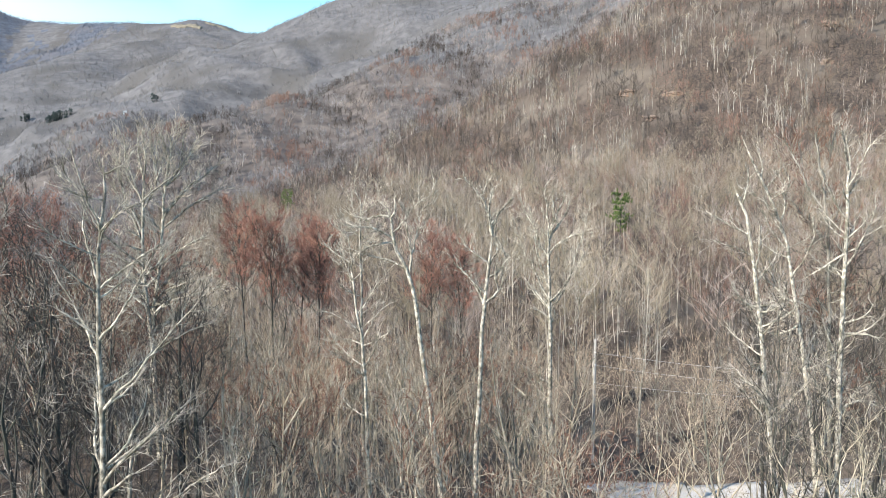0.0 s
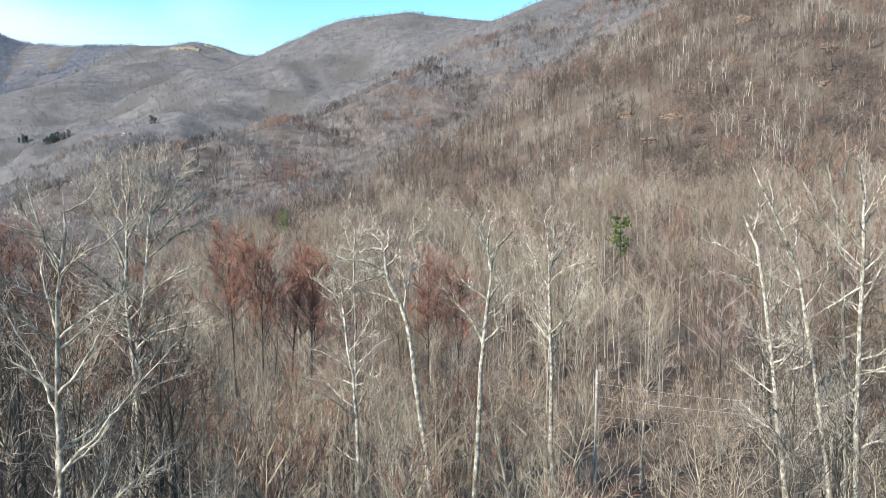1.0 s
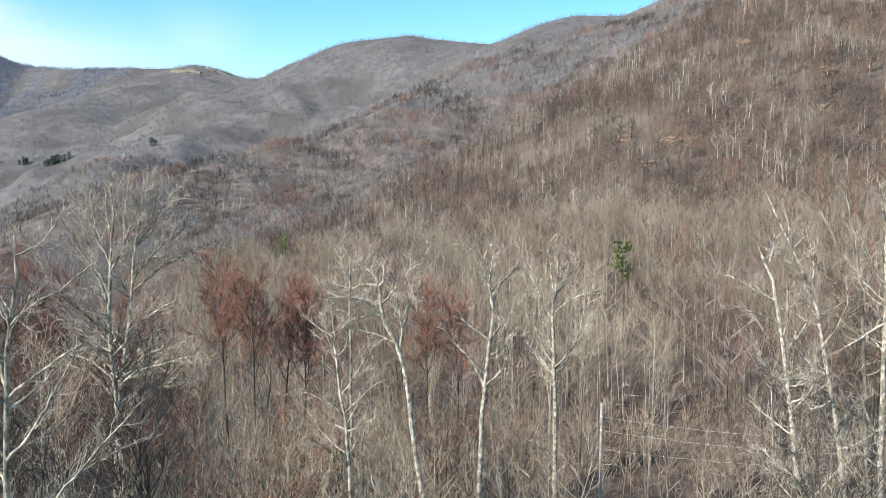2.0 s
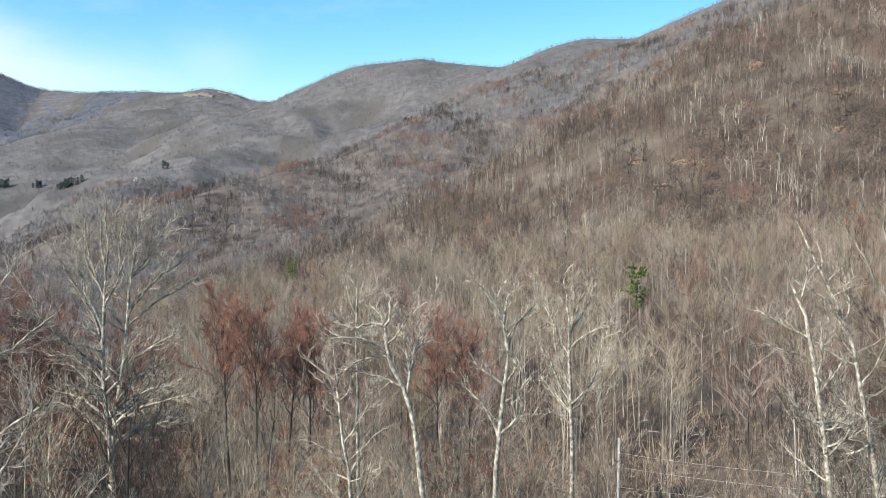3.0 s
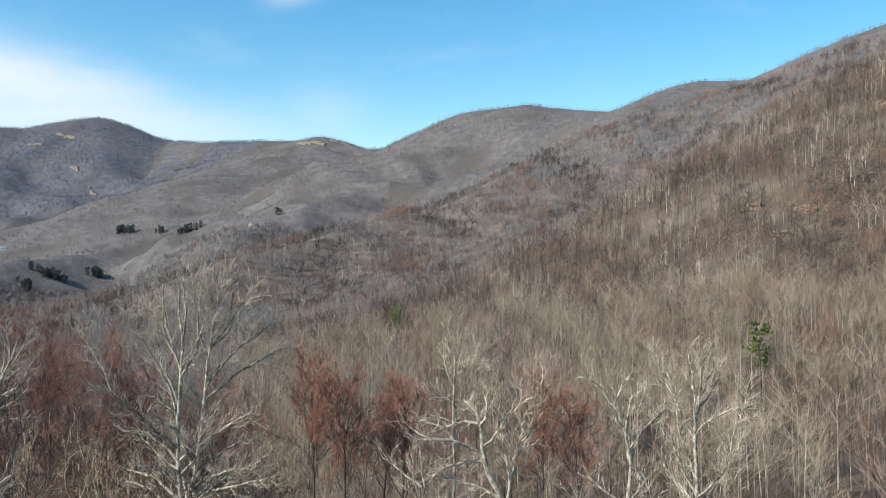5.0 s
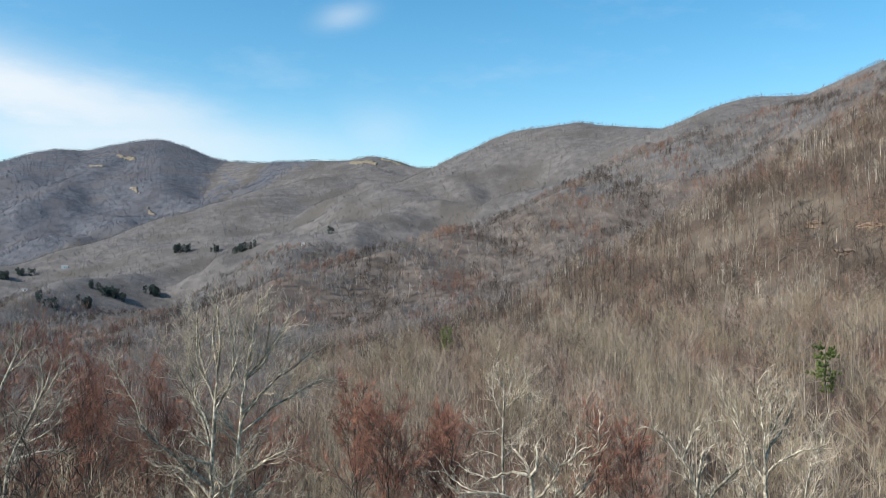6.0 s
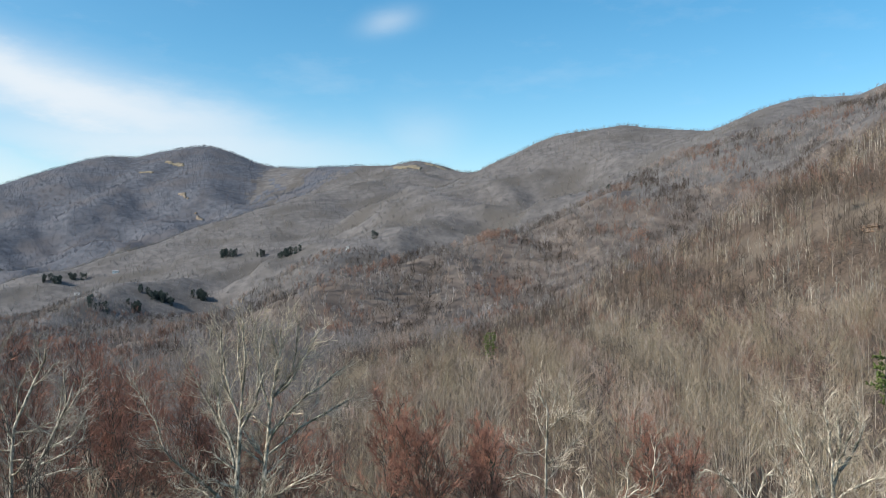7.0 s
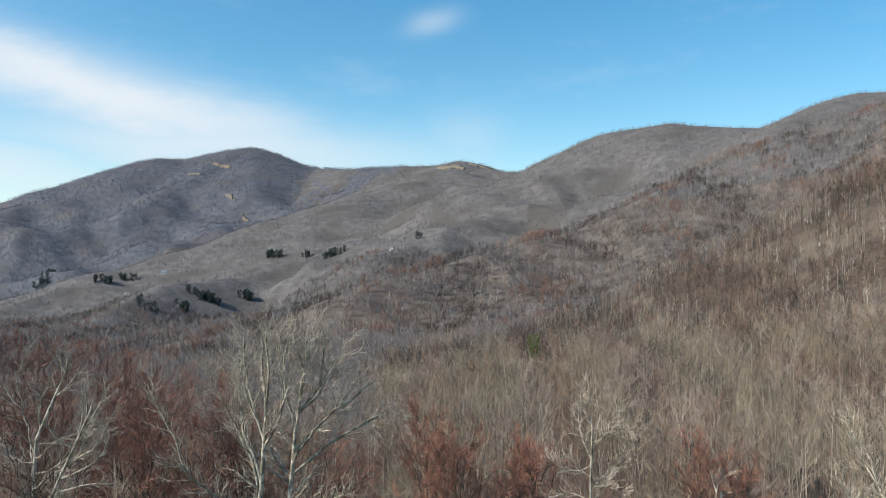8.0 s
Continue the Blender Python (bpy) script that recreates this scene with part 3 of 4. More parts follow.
shaped("leaning pale tree with one-sided limbs", 21.3, 51.6, 217, BARK_WHITE, TWIG_GREY, girth=0.25, top=0.3, subs=4.2, twigs=4, tip=0.011, crook=0.12, bush=0.85, more=18,
       trunk=((-4, 5.9), (-7, 6.0), (-8, 5.7), (-8, 3.9), (-11, 2.3), (-26, 2.1)),
       limbs=((-1, 0.86, -63, -59, 3.1), (-1, 0.81, -56, -86, 3.1), (-1, 0.7, -76, -20, 2.1), (-1, 0.94, 15, -21, 2.6), (-1, 0.64, 35, -9, 4.0), (-1, 0.7, 82, 68, 1.4), (-1, 0.78, 24, -18, 3.1), (-1, 0.49, -34, -50, 2.8)))
shaped("pale tree bent over to one side", 24.3, 52.5, 218, BARK_WHITE, TWIG_BROWN, girth=0.22, top=0.3, subs=4.2, twigs=4, tip=0.011, crook=0.12, bush=0.85, more=17,
       trunk=((-5, 10.8), (-9, 7.3), (-12, 4.7), (-22, 3.0), (-28, 2.5), (-27, 1.9)),
       limbs=((-1, 0.78, -51, -15, 3.4), (-1, 0.83, 24, -26, 3.5), (-1, 0.66, -58, -34, 3.6), (-1, 0.85, -37, -73, 2.8), (-1, 0.61, -140, -46, 3.0), (-1, 0.72, 34, -20, 4.6), (-1, 0.92, 22, -22, 2.6), (1, 0.45, 38, -32, 3.3)))
shaped("tall straight pale trunk beside dark trees", 23.0, 48.8, 219, BARK_WHITE, TWIG_GREY, girth=0.24, top=0.35, subs=4.2, twigs=4, tip=0.011, crook=0.12, bush=0.85, more=19,
       trunk=((1, 6.7), (1, 4.2), (-1, 5.4), (-1, 4.3), (0, 3.5), (-4, 2.2)),
       limbs=((-1, 0.93, 4, 46, 3.8), (-1, 0.99, -18, -18, 2.9), (-1, 0.76, 34, 8, 4.2), (-1, 0.65, 90, 10, 2.2), (-1, 0.63, 82, 114, 2.4), (-1, 0.96, 25, -23, 3.1), (-1, 0.79, -126, -124, 2.7), (2, 0.47, 54, 2, 3.4), (-1, 0.87, -28, -24, 3.5), (-1, 0.47, 54, 132, 2.7), (-1, 0.56, -32, -20, 3.3)))
shaped("tall pale tree with reddish buds", 24.9, 53.5, 220, BARK_GREY, TWIG_RED, girth=0.22, top=0.35, subs=4.4, twigs=6, tip=0.013, crook=0.12, bush=0.85, more=18,
       trunk=((-1, 6.1), (-2, 6.1), (-3, 5.9), (-5, 5.7), (-11, 3.6)),
       limbs=((-1, 0.91, -29, -25, 5.1), (-1, 0.95, 12, 6, 4.7), (-1, 0.99, -22, 12, 3.5), (-1, 0.84, -42, -36, 4.1), (-1, 0.78, 35, -5, 4.5), (-1, 0.66, -22, -74, 3.3), (0, 0.55, 13, -23, 3.2), (-1, 0.82, -27, -47, 3.1)))
shaped("pale grey tree with one arching limb", -3.7, 43.5, 221, BARK_WHITE, TWIG_PALE, girth=0.14, top=0.35, subs=4.0, twigs=5, tip=0.009, crook=0.12, more=6, bush=0.7,
       trunk=((-1, 6.8), (-2, 2.8), (-5, 2.2), (-11, 1.1), (-6, 1.6), (-8, 1.2)),
       limbs=((-1, 0.77, -38, -92, 3.0), (-1, 0.92, -24, -26, 2.4), (-1, 0.84, 42, 22, 2.2), (-1, 0.91, -10, -76, 2.0), (-1, 0.97, 8, -20, 2.2), (-1, 0.75, 44, 6, 1.8), (-1, 0.93, 42, -4, 2.2), (-1, 0.73, -49, -117, 1.8), (-1, 0.99, -56, -56, 1.8), (-1, 0.65, 38, 12, 2.2)))
shaped("pale grey limbed tree among red-budded trees", -36.7, 61.0, 222, BARK_PALE, TWIG_GREY, girth=0.19, top=0.4, subs=5.0, twigs=6, tip=0.011, crook=0.13, bush=0.85, more=10,
       trunk=((2, 14.8), (3, 3.3), (26, 1.9), (29, 2.5)),
       limbs=((-1, 0.99, -22, -48, 1.2), (-1, 0.98, 48, 26, 1.8), (-1, 0.92, 54, 52, 2.9), (-1, 0.79, -27, -15, 4.3), (3, 0.96, 0, 32, 2.4), (-1, 0.82, 71, 59, 4.1), (-1, 0.74, 86, 32, 5.3), (-1, 0.7, 66, 62, 5.1), (3, 0.62, -58, -12, 2.4), (5, 0.44, 90, 34, 3.4), (-1, 0.77, -98, -20, 2.7), (-1, 0.85, -22, 32, 3.1), (2, 0.39, -21, 15, 2.4)))
shaped("smaller pale tree with slanting limbs", -34.6, 59.0, 223, BARK_PALE, TWIG_GREY, girth=0.17, top=0.4, subs=5.0, twigs=6, tip=0.011, crook=0.13, bush=0.85, more=10,
       trunk=((7, 15.1), (28, 2.8), (28, 2.2), (23, 1.4)),
       limbs=((-1, 0.83, 11, -13, 3.1), (-1, 0.91, 61, 5, 2.6), (-1, 0.77, 75, 19, 3.8), (-1, 0.93, -14, -22, 2.1), (-1, 0.73, 67, 87, 3.4), (-1, 0.81, 70, 16, 3.4)))
shaped("pale-limbed tree half hidden in lower wood", -6.5, 68.9, 224, BARK_PALE, TWIG_PALE, girth=0.19, top=0.3, subs=4.5, twigs=6, tip=0.010, bush=1.0, stout=0.42, crook=0.1, more=6,
       trunk=((0, 17.2), (-1, 1.9), (1, 1.8), (-8, 1.2)),
       limbs=((-1, 0.86, -59, -43, 2.3), (-1, 0.89, -34, -8, 2.9), (-1, 0.9, 13, 93, 2.9), (-1, 0.85, 60, 38, 2.6), (-1, 0.93, 25, 1, 2.5), (-1, 0.88, -128, -30, 2.7), (-1, 0.96, -37, 23, 2.2), (-1, 0.84, 54, 128, 2.1), (-1, 0.82, -63, -123, 2.4), (-1, 0.92, 71, 7, 2.8)))
hero("straight pale tree beside the utility pole", 20.4, 87.3, 18.5, 22, BARK_PALE, TWIG_GREY, girth=0.17, first=0.5, limbs=9, spread=40, reach=0.3, subs=5, twigs=4, tip=0.02)
hero("slim grey tree behind the utility pole", 12.5, 82.8, 24.0, 23, BARK_GREY, TWIG_GREY, girth=0.17, first=0.5, limbs=9, spread=38, reach=0.32, subs=5, twigs=4, tip=0.02)
for rx, ry, top, seed in ((-37, 73, 30.5, 61), (-41, 76, 32.2, 62), (-33, 78, 28.8, 63), (-28, 82, 27.0, 64), (-45, 74, 33.4, 65), (-38, 82, 30.0, 66), (-50, 78, 34.0, 67), (-47, 86, 32.5, 69), (-55, 76, 34.5, 70)):
    hero("dark tree with dense red budding twigs", rx, ry, top, seed, BARK_DARK, TWIG_CRIMSON, girth=0.2, first=0.35, limbs=17, spread=44, reach=0.42, subs=9, twigs=10, tip=0.022, stem=0.75)
for rx, ry, top, seed in ((-14.0, 70, 29.6, 71), (-17.0, 73, 29.6, 72), (-10.8, 71.5, 28.4, 73), (-1.6, 88, 26.0, 75), (-13.5, 78, 27.4, 76), (1.8, 90, 24.5, 77)):
    hero("round-crowned tree thick with red buds", rx, ry, top, seed, BARK_DARK, TWIG_CRIMSON, girth=0.15, first=0.62, limbs=20, spread=42, reach=0.27, subs=9, twigs=10, tip=0.02, stem=0.84)
for rx, ry, top, seed in ((26.5, 56, 31.0, 81), (28.5, 62, 30.0, 82), (30.5, 54, 31.5, 83), (25.5, 64, 28.0, 84), (26.0, 50, 30.5, 90), (29.0, 49, 31.0, 91), (21.5, 55, 27.5, 92)):
    hero("dark slender tree in the clump by the road", rx, ry, top, seed, BARK_DARK, TWIG_DARK, girth=0.17, first=0.3, limbs=13, spread=40, reach=0.34, subs=6, twigs=4, tip=0.018, stem=0.8)
# Dark trees whose bark and twigs also hold the wood's shade as colour.
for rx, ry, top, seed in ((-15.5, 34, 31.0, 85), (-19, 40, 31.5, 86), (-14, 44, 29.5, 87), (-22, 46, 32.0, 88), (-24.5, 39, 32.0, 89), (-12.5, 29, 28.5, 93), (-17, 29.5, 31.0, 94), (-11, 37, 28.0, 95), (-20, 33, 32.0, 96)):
    hero("dark wide-limbed tree, the wood's shade in its colour", rx, ry, top, seed, BARK_DARK, TWIG_DARK, girth=0.2, first=0.25, limbs=15, spread=48, reach=0.38, subs=7, twigs=5, tip=0.014, stem=0.8)


# ---- the near wood ----
def kinds():
    """Fourteen slim forest trees to copy."""
    made = []
    for i in range(14):
        tall = 15.0 + (i % 4) * 0.8
        red = i % 7 in (2, 5)
        bark = (BARK_GREY, BARK_TAN, BARK_DARK, BARK_PALE, BARK_TAN)[i % 5]
        twig_mat = TWIG_RED if red else (TWIG_BROWN, TWIG_TAN, TWIG_GREY, TWIG_BROWN, TWIG_DARK)[i % 5]
        g = grow(100 + i, tall, 0.12 + 0.014 * (i % 4), 0.3 + 0.06 * (i % 3), 11, 44 + 5 * (i % 3), 0.42, 6, 6 if red else 3, lean=((i % 5 - 2) * 0.03, 0), tip=0.018 if red else 0.012, stem=(0.7, 0.85, 0.62)[i % 3], stout=0.6, wander=0.06, crook=0.2)
        label = "slim bare forest tree with reddish budding twigs" if red else ("slim grey bare forest tree", "slim tan-stemmed bare forest tree", "slim dark-stemmed bare forest tree", "slim pale-stemmed bare forest tree", "slim tan-stemmed bare forest tree")[i % 5]
        root = plant("forest_tree", g, bark, twig_mat)
        tagged(root, label, "tree", group="slim trees of the near wood")
        made.append((root, red))
    return made


def on_road(x, y):
    return 10 < x < 36 and 62 < y < 100


def near_wood():
    rng = np.random.RandomState(7)
    made = kinds()
    used = set()
    count = 0
    for row in range(22):
        for col in range(-20, 20):
            x = col * 4.4 + rng.uniform(-1.9, 1.9) + (row % 2) * 2.2
            y = 27 + row * 4.2 + rng.uniform(-1.8, 1.8)
            pick, scale, turn, keep = rng.randint(14), rng.uniform(0.72, 1.12), rng.uniform(0, 360), rng.uniform()
            if not (-0.98 * y - 6 < x < 0.56 * y + 5) or (on_road(x, y) and y < 84) or (0.16 * y < x < 0.37 * y and 50 < y < 84) or keep < 0.1 or count >= 270:
                continue
            if min((x - hx) ** 2 + (y - hy) ** 2 for hx, hy in HEROES) < 4:
                continue
            if y < 38 and abs(x) < 9:
                scale *= 0.8
            left = x < -0.2 * y - 4
            if left:
                pick = (2, 5, 9, 12, 1, 6, 8)[pick % 7] if y > 48 else (4, 7, 0, 3)[pick % 4]
            if left:
                scale *= 1.12
            if x > 0.25 * y and pick in (2, 5, 9, 12):
                pick += 1
            if -0.27 * y < x < 0.15 * y and keep > 0.4 and pick % 4 in (0, 3):
                pick = (1, 6, 10)[pick % 3]
            if x > 0.37 * y and y < 62:
                pick = (4, 7)[pick % 2]
            r = math.hypot(x, y)
            cap = (33.5 - 0.05 * r if x < -0.36 * y else 33.5 - 0.155 * r) - 3 * keep
            scale = min(scale, max((cap - float(height(x, y))) / 15.5, 0.4))
            root = made[pick][0]
            if pick in used:
                root = copy_thing(root, pose(0, 0, 0))
            used.add(pick)
            stand(root, x, y, turn, scale)
            count += 1
    # Unseen trees to the left, added to cast shade on the near wood.
    for _ in range(30):
        x, y = rng.uniform(-48, -9), rng.uniform(-2, 27)
        pick, turn = rng.randint(14), rng.uniform(0, 360)
        if x < -0.62 * y - 3:
            stand(copy_thing(made[pick][0], pose(0, 0, 0)), x, y, turn, min(rng.uniform(0.75, 1.0), (31 - float(height(x, y))) / 15.5))


near_wood()


# ---- the woods beyond ----
def simple_tree(seed, tall, limbs, twigs, thick, blade, wide=0.34, first=0.35, branched=True, short=(0.2, 0.5), splay=(22, 54), forked=False, fan=34):
    """A light tree for the woods: corners, triangles and 0 stem or 1 twig for each triangle."""
    rng = np.random.RandomState(seed)
    stem, twig = Soup(), Soup()
    tp = path(rng, (0, 0, -1), (rng.normal(0, 0.04), rng.normal(0, 0.04), 1), tall * 0.97, 2, 0.04, 0.05)
    stem.tube(tp if branched else tp[::2], thick * np.array((1, 0.7, 0.1) if branched else (1, 0.1)), 3)
    blades = []
    for i in range(limbs):
        u = first + (0.93 - first) * (i + rng.uniform(0, 0.8)) / limbs
        at, way = along(tp, u)
        a, b = rng.uniform(0, 6.28), radians(rng.uniform(*splay))
        w = np.array((math.cos(a) * math.sin(b), math.sin(a) * math.sin(b), math.cos(b)))
        size = tall * wide * rng.uniform(0.7, 1.15) * (1.3 - 0.8 * u)
        lp = path(rng, at, w, size, 2, 0.16, 0.12)
        if branched:
            (stem if i % 2 or forked else twig).tube(lp[::2], thick * np.array((0.62, 0.12) if forked else (0.42, 0.06)), 3)
        for _ in range(twigs):
            at2, way2 = along(lp, rng.uniform(0.1, 0.98))
            end = at2 + (aside(rng, way2, fan) + (0, 0, 0.3)) * size * rng.uniform(*short)
            half = unit(cross(end - at2, rng.normal(0, 1, 3))) * blade * rng.uniform(0.7, 1.3)
            blades.append((at2 - half, at2 + half, end))
    v, f = stem.arrays()
    tv = np.array(blades).reshape(-1, 3)
    tf = np.arange(len(tv)).reshape(-1, 3)
    if twig.v:
        v2, f2 = twig.arrays()
        tv, tf = np.concatenate([v2, tv]), np.concatenate([f2, tf + len(v2)])
    return np.concatenate([v, tv]), np.concatenate([f, tf + len(v)]), np.concatenate([np.zeros(len(f), int), np.ones(len(tf), int)])


def woods(name, label, spots, models, mats, seed, low=0.7, high=1.15, sink=0.0, sorts=(), wave=16):
    """One mesh of many trees at the spots; sorts: pairs of stem and twig materials with a bias, in groves of that size."""
    rng = np.random.RandomState(seed)
    x, y = spots
    z = height(x, y) - sink
    pick = rng.randint(len(models), size=len(x))
    sort = np.zeros(len(x), int)
    if sorts:
        mats = [m for pair in sorts for m in pair[:2]]
        votes = [pair[2] + rumple(x + i * 137, y - i * 91, wave, i % 3) + rng.uniform(-0.45, 0.45, len(x)) for i, pair in enumerate(sorts)]
        sort = np.argmax(np.array(votes), 0)
    vs, fs, ms, count = [], [], [], 0
    for k, (v, f, m) in enumerate(models):
        me = np.where(pick == k)[0]
        if not len(me):
            continue
        a, s = rng.uniform(0, 6.283, len(me)), rng.uniform(low, high, len(me))
        c, n = np.cos(a), np.sin(a)
        p = np.stack([(v[None, :, 0] * c[:, None] - v[None, :, 1] * n[:, None]) * s[:, None] + x[me, None],
                      (v[None, :, 0] * n[:, None] + v[None, :, 1] * c[:, None]) * s[:, None] + y[me, None],
                      v[None, :, 2] * s[:, None] + z[me, None]], -1)
        fs.append((f[None] + (count + np.arange(len(me)) * len(v))[:, None, None]).reshape(-1, 3))
        vs.append(p.reshape(-1, 3))
        ms.append((m[None] + 2 * sort[me][:, None]).ravel())
        count += len(me) * len(v)
    ob = mesh_object(name, np.concatenate(vs), np.concatenate(fs), mats, np.concatenate(ms), smooth=False)
    return tagged(ob, label, "woods", kind="stuff")


def scatter(seed, n, r0, r1, a0, a1, power=1.0):
    """Spots spread evenly over a sector of the land (degrees from ahead to the right)."""
    rng = np.random.RandomState(seed)
    r = np.sqrt(r0 ** 2 + (r1 ** 2 - r0 ** 2) * rng.uniform(0, 1, n) ** power)
    a = np.radians(rng.uniform(a0, a1, n))
    return r * np.sin(a), r * np.cos(a)


def facing(spots):
    """Leaves out the slopes that lie turned away behind a crest, where one tree in six is enough."""
    x, y = spots
    clear = ~open_ground(x, y)
    x, y = x[clear], y[clear]
    i = np.clip(np.searchsorted(SIGHT["rad"], np.hypot(x, y)), 0, len(SIGHT["rad"]) - 1)
    j = np.clip(np.searchsorted(SIGHT["ang"], np.arctan2(x, y)), 0, len(SIGHT["ang"]) - 1)
    keep = SIGHT["seen"][i, j] | (np.arange(len(x)) % 6 == 0)
    return x[keep], y[keep]


def open_ground(x, y):
    """True where the wood stands open: before the pines and round the road."""
    before = ((np.abs(x - 36 * y / 174) < 3.5) & (y > 150) & (y < 176)) | ((np.abs(x + 56 - (y - 311) * -0.24) < 6) & (y > 265) & (y < 313))
    slip = (np.abs((x + 1424) - (y - 2468) * -1.19) < 20) & (y > 2399) & (y < 2536)
    bald = (((x + 1676) / 40) ** 2 + ((y - 2802) / 24) ** 2 < 1) | (((x + 1722) / 30) ** 2 + ((y - 2685) / 18) ** 2 < 1) | (((x + 755) / 66) ** 2 + ((y - 2589) / 30) ** 2 < 1) | (((x + 664) / 56) ** 2 + ((y - 2656) / 26) ** 2 < 1)
    return before | slip | bald | ((x > 9) & (x < 36) & (y > 64) & (y < 86))


def on_spur(x, y):
    """True on the spur itself and the near side of it."""
    crest = np.interp(np.arctan2(x, y), [math.atan2(p[0], p[1]) for p in SPUR], [math.hypot(p[0], p[1]) for p in SPUR])
    return (np.hypot(x, y) < crest + 25) & (x > -0.36 * y)


def stands(spots, wave, share, k):
    """Splits spots into those in the stands of one kind, and the rest."""
    x, y = spots
    clear = ~open_ground(x, y)
    x, y = x[clear], y[clear]
    inside = rumple(x, y, wave, k) + 0.5 * rumple(x, y, wave * 0.31, k + 1) > share
    return (x[inside], y[inside]), (x[~inside], y[~inside])


def beyond():
    brush = [simple_tree(300 + i, 6.5, 9, 8, 0.03, 0.013, wide=0.5, first=0.08) for i in range(6)]
    x, y = scatter(31, 1500, 24, 125, -46, 30, 0.85)
    ok = ~open_ground(x, y) & ~((np.abs(x) < 6) & (y < 34)) & ~((x > 0.15 * y) & (x < 0.38 * y) & (y > 48) & (y < 84))
    x, y = x[ok], y[ok]
    # Shade put into colour: brush at both sides and every fifth is dark.
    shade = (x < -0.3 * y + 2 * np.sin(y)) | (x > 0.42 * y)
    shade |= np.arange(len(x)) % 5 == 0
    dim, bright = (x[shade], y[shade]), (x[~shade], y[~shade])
    woods("tan_brush", "thin tan saplings and brush under the bare trees", bright, brush, [BARK_GREY, TWIG_TAN], 41, 0.5, 1.3)
    woods("dark_brush", "saplings and brush coloured dark for shade", dim, brush, [BARK_DARK, TWIG_DARK], 52, 0.5, 1.2)

    poles = [simple_tree(310 + i, 11.5, 8, 4, 0.075, 0.012, wide=0.3, first=0.3, forked=True) for i in range(6)]
    x, y = scatter(37, 170, 28, 100, -34, 28)
    ok = ~open_ground(x, y) & ~((np.abs(x) < 6) & (y < 36)) & ~((x > 0.15 * y) & (x < 0.38 * y) & (y > 48) & (y < 84))
    ok &= (x > -0.27 * y) & (x < 0.4 * y)
    x2, y2 = scatter(38, 70, 32, 95, -15, 7)
    x, y = np.concatenate([x[ok], x2]), np.concatenate([y[ok], y2])
    ok = ~open_ground(x, y)
    woods("pole_saplings", "slender tan saplings crowding the near wood", (x[ok], y[ok]), poles, [BARK_TAN, TWIG_TAN], 54, 0.6, 1.1)
    mid = [simple_tree(320 + i, 14.5, 9, 18, 0.075 + 0.012 * (i % 4), 0.018, wide=0.42, first=0.45, short=(0.2, 0.5), splay=(28, 74)) for i in range(8)]
    x, y = facing(scatter(32, 5700, 112, 345, -48, 34, 1.1))
    ok = np.random.RandomState(6).uniform(270, 345, len(x)) > np.hypot(x, y)
    x, y = x[ok], y[ok]
    low = (x < -0.36 * y) & (np.hypot(x, y) > 190)
    woods("grey_valley_woods", "thin leafless woods on the valley floor, hazed grey", (x[low], y[low]), mid, [], 48, 0.5, 0.8, sorts=((STEM_BROWN, WOOD_HAZED, 0.3), (STEM_BROWN, WOOD_MAUVE, 0.0)))
    pale, brown = stands((x[~low], y[~low]), 38, 0.35, 1)
    woods("pale_valley_woods", "leafless woods with pale stems in the valley", pale, mid, [], 42, sorts=((WOOD_PALE, WOOD_MIST, 0.35), (STEM_BROWN, WOOD_BROWN, 0.15), (WOOD_PALE, WOOD_OLIVE, 0.0), (STEM_BROWN, WOOD_SHADE, -0.4)))
    woods("brown_valley_woods", "leafless brown and red-budded woods in the valley", brown, mid, [], 47, sorts=((STEM_BROWN, WOOD_BROWN, 0.25), (STEM_BROWN, WOOD_RED, 0.1), (STEM_BROWN, WOOD_OLIVE, 0.05), (WOOD_PALE, WOOD_MIST, 0.25), (STEM_BROWN, WOOD_MAUVE, 0.3), (STEM_BROWN, WOOD_SHADE, -0.3)))

    forked = [simple_tree(340 + i, 11.5 + i % 3, 7, 6, 0.12 + 0.03 * (i % 4), 0.045, wide=0.42, first=0.36, splay=(18, 52), forked=True) for i in range(8)]
    bushy = [simple_tree(350 + i, 11.5 + i % 3, 7, 9, 0.09 + 0.02 * (i % 4), 0.055, wide=0.44, first=0.34, splay=(22, 60)) for i in range(8)]
    x, y = facing(scatter(33, 17500, 290, 680, -40, 36))
    spur = on_spur(x, y)
    behind = x[~spur][::2], y[~spur][::2]
    pale, brown = stands((x[spur], y[spur]), 45, 0.3, 2)
    woods("pale_spur_woods", "leafless woods with pale trunks on the brown spur", pale, forked, [], 43, 0.4, 0.95, sorts=((WOOD_PALE, WOOD_BROWN, 0.15), (WOOD_PALE, WOOD_OLIVE, 0.1), (WOOD_PALE, WOOD_SHADE, 0.5), (STEM_BROWN, WOOD_RED, 0.15)), wave=22)
    woods("brown_spur_woods", "leafless brown and reddish woods on the spur", brown, bushy, [], 49, 0.5, 1.0, sorts=((STEM_BROWN, WOOD_BROWN, 0.15), (STEM_BROWN, WOOD_RED, 0.25), (WOOD_PALE, WOOD_MAUVE, 0.0), (STEM_BROWN, WOOD_SHADE, 0.65), (WOOD_PALE, WOOD_MIST, -0.5)), wave=26)

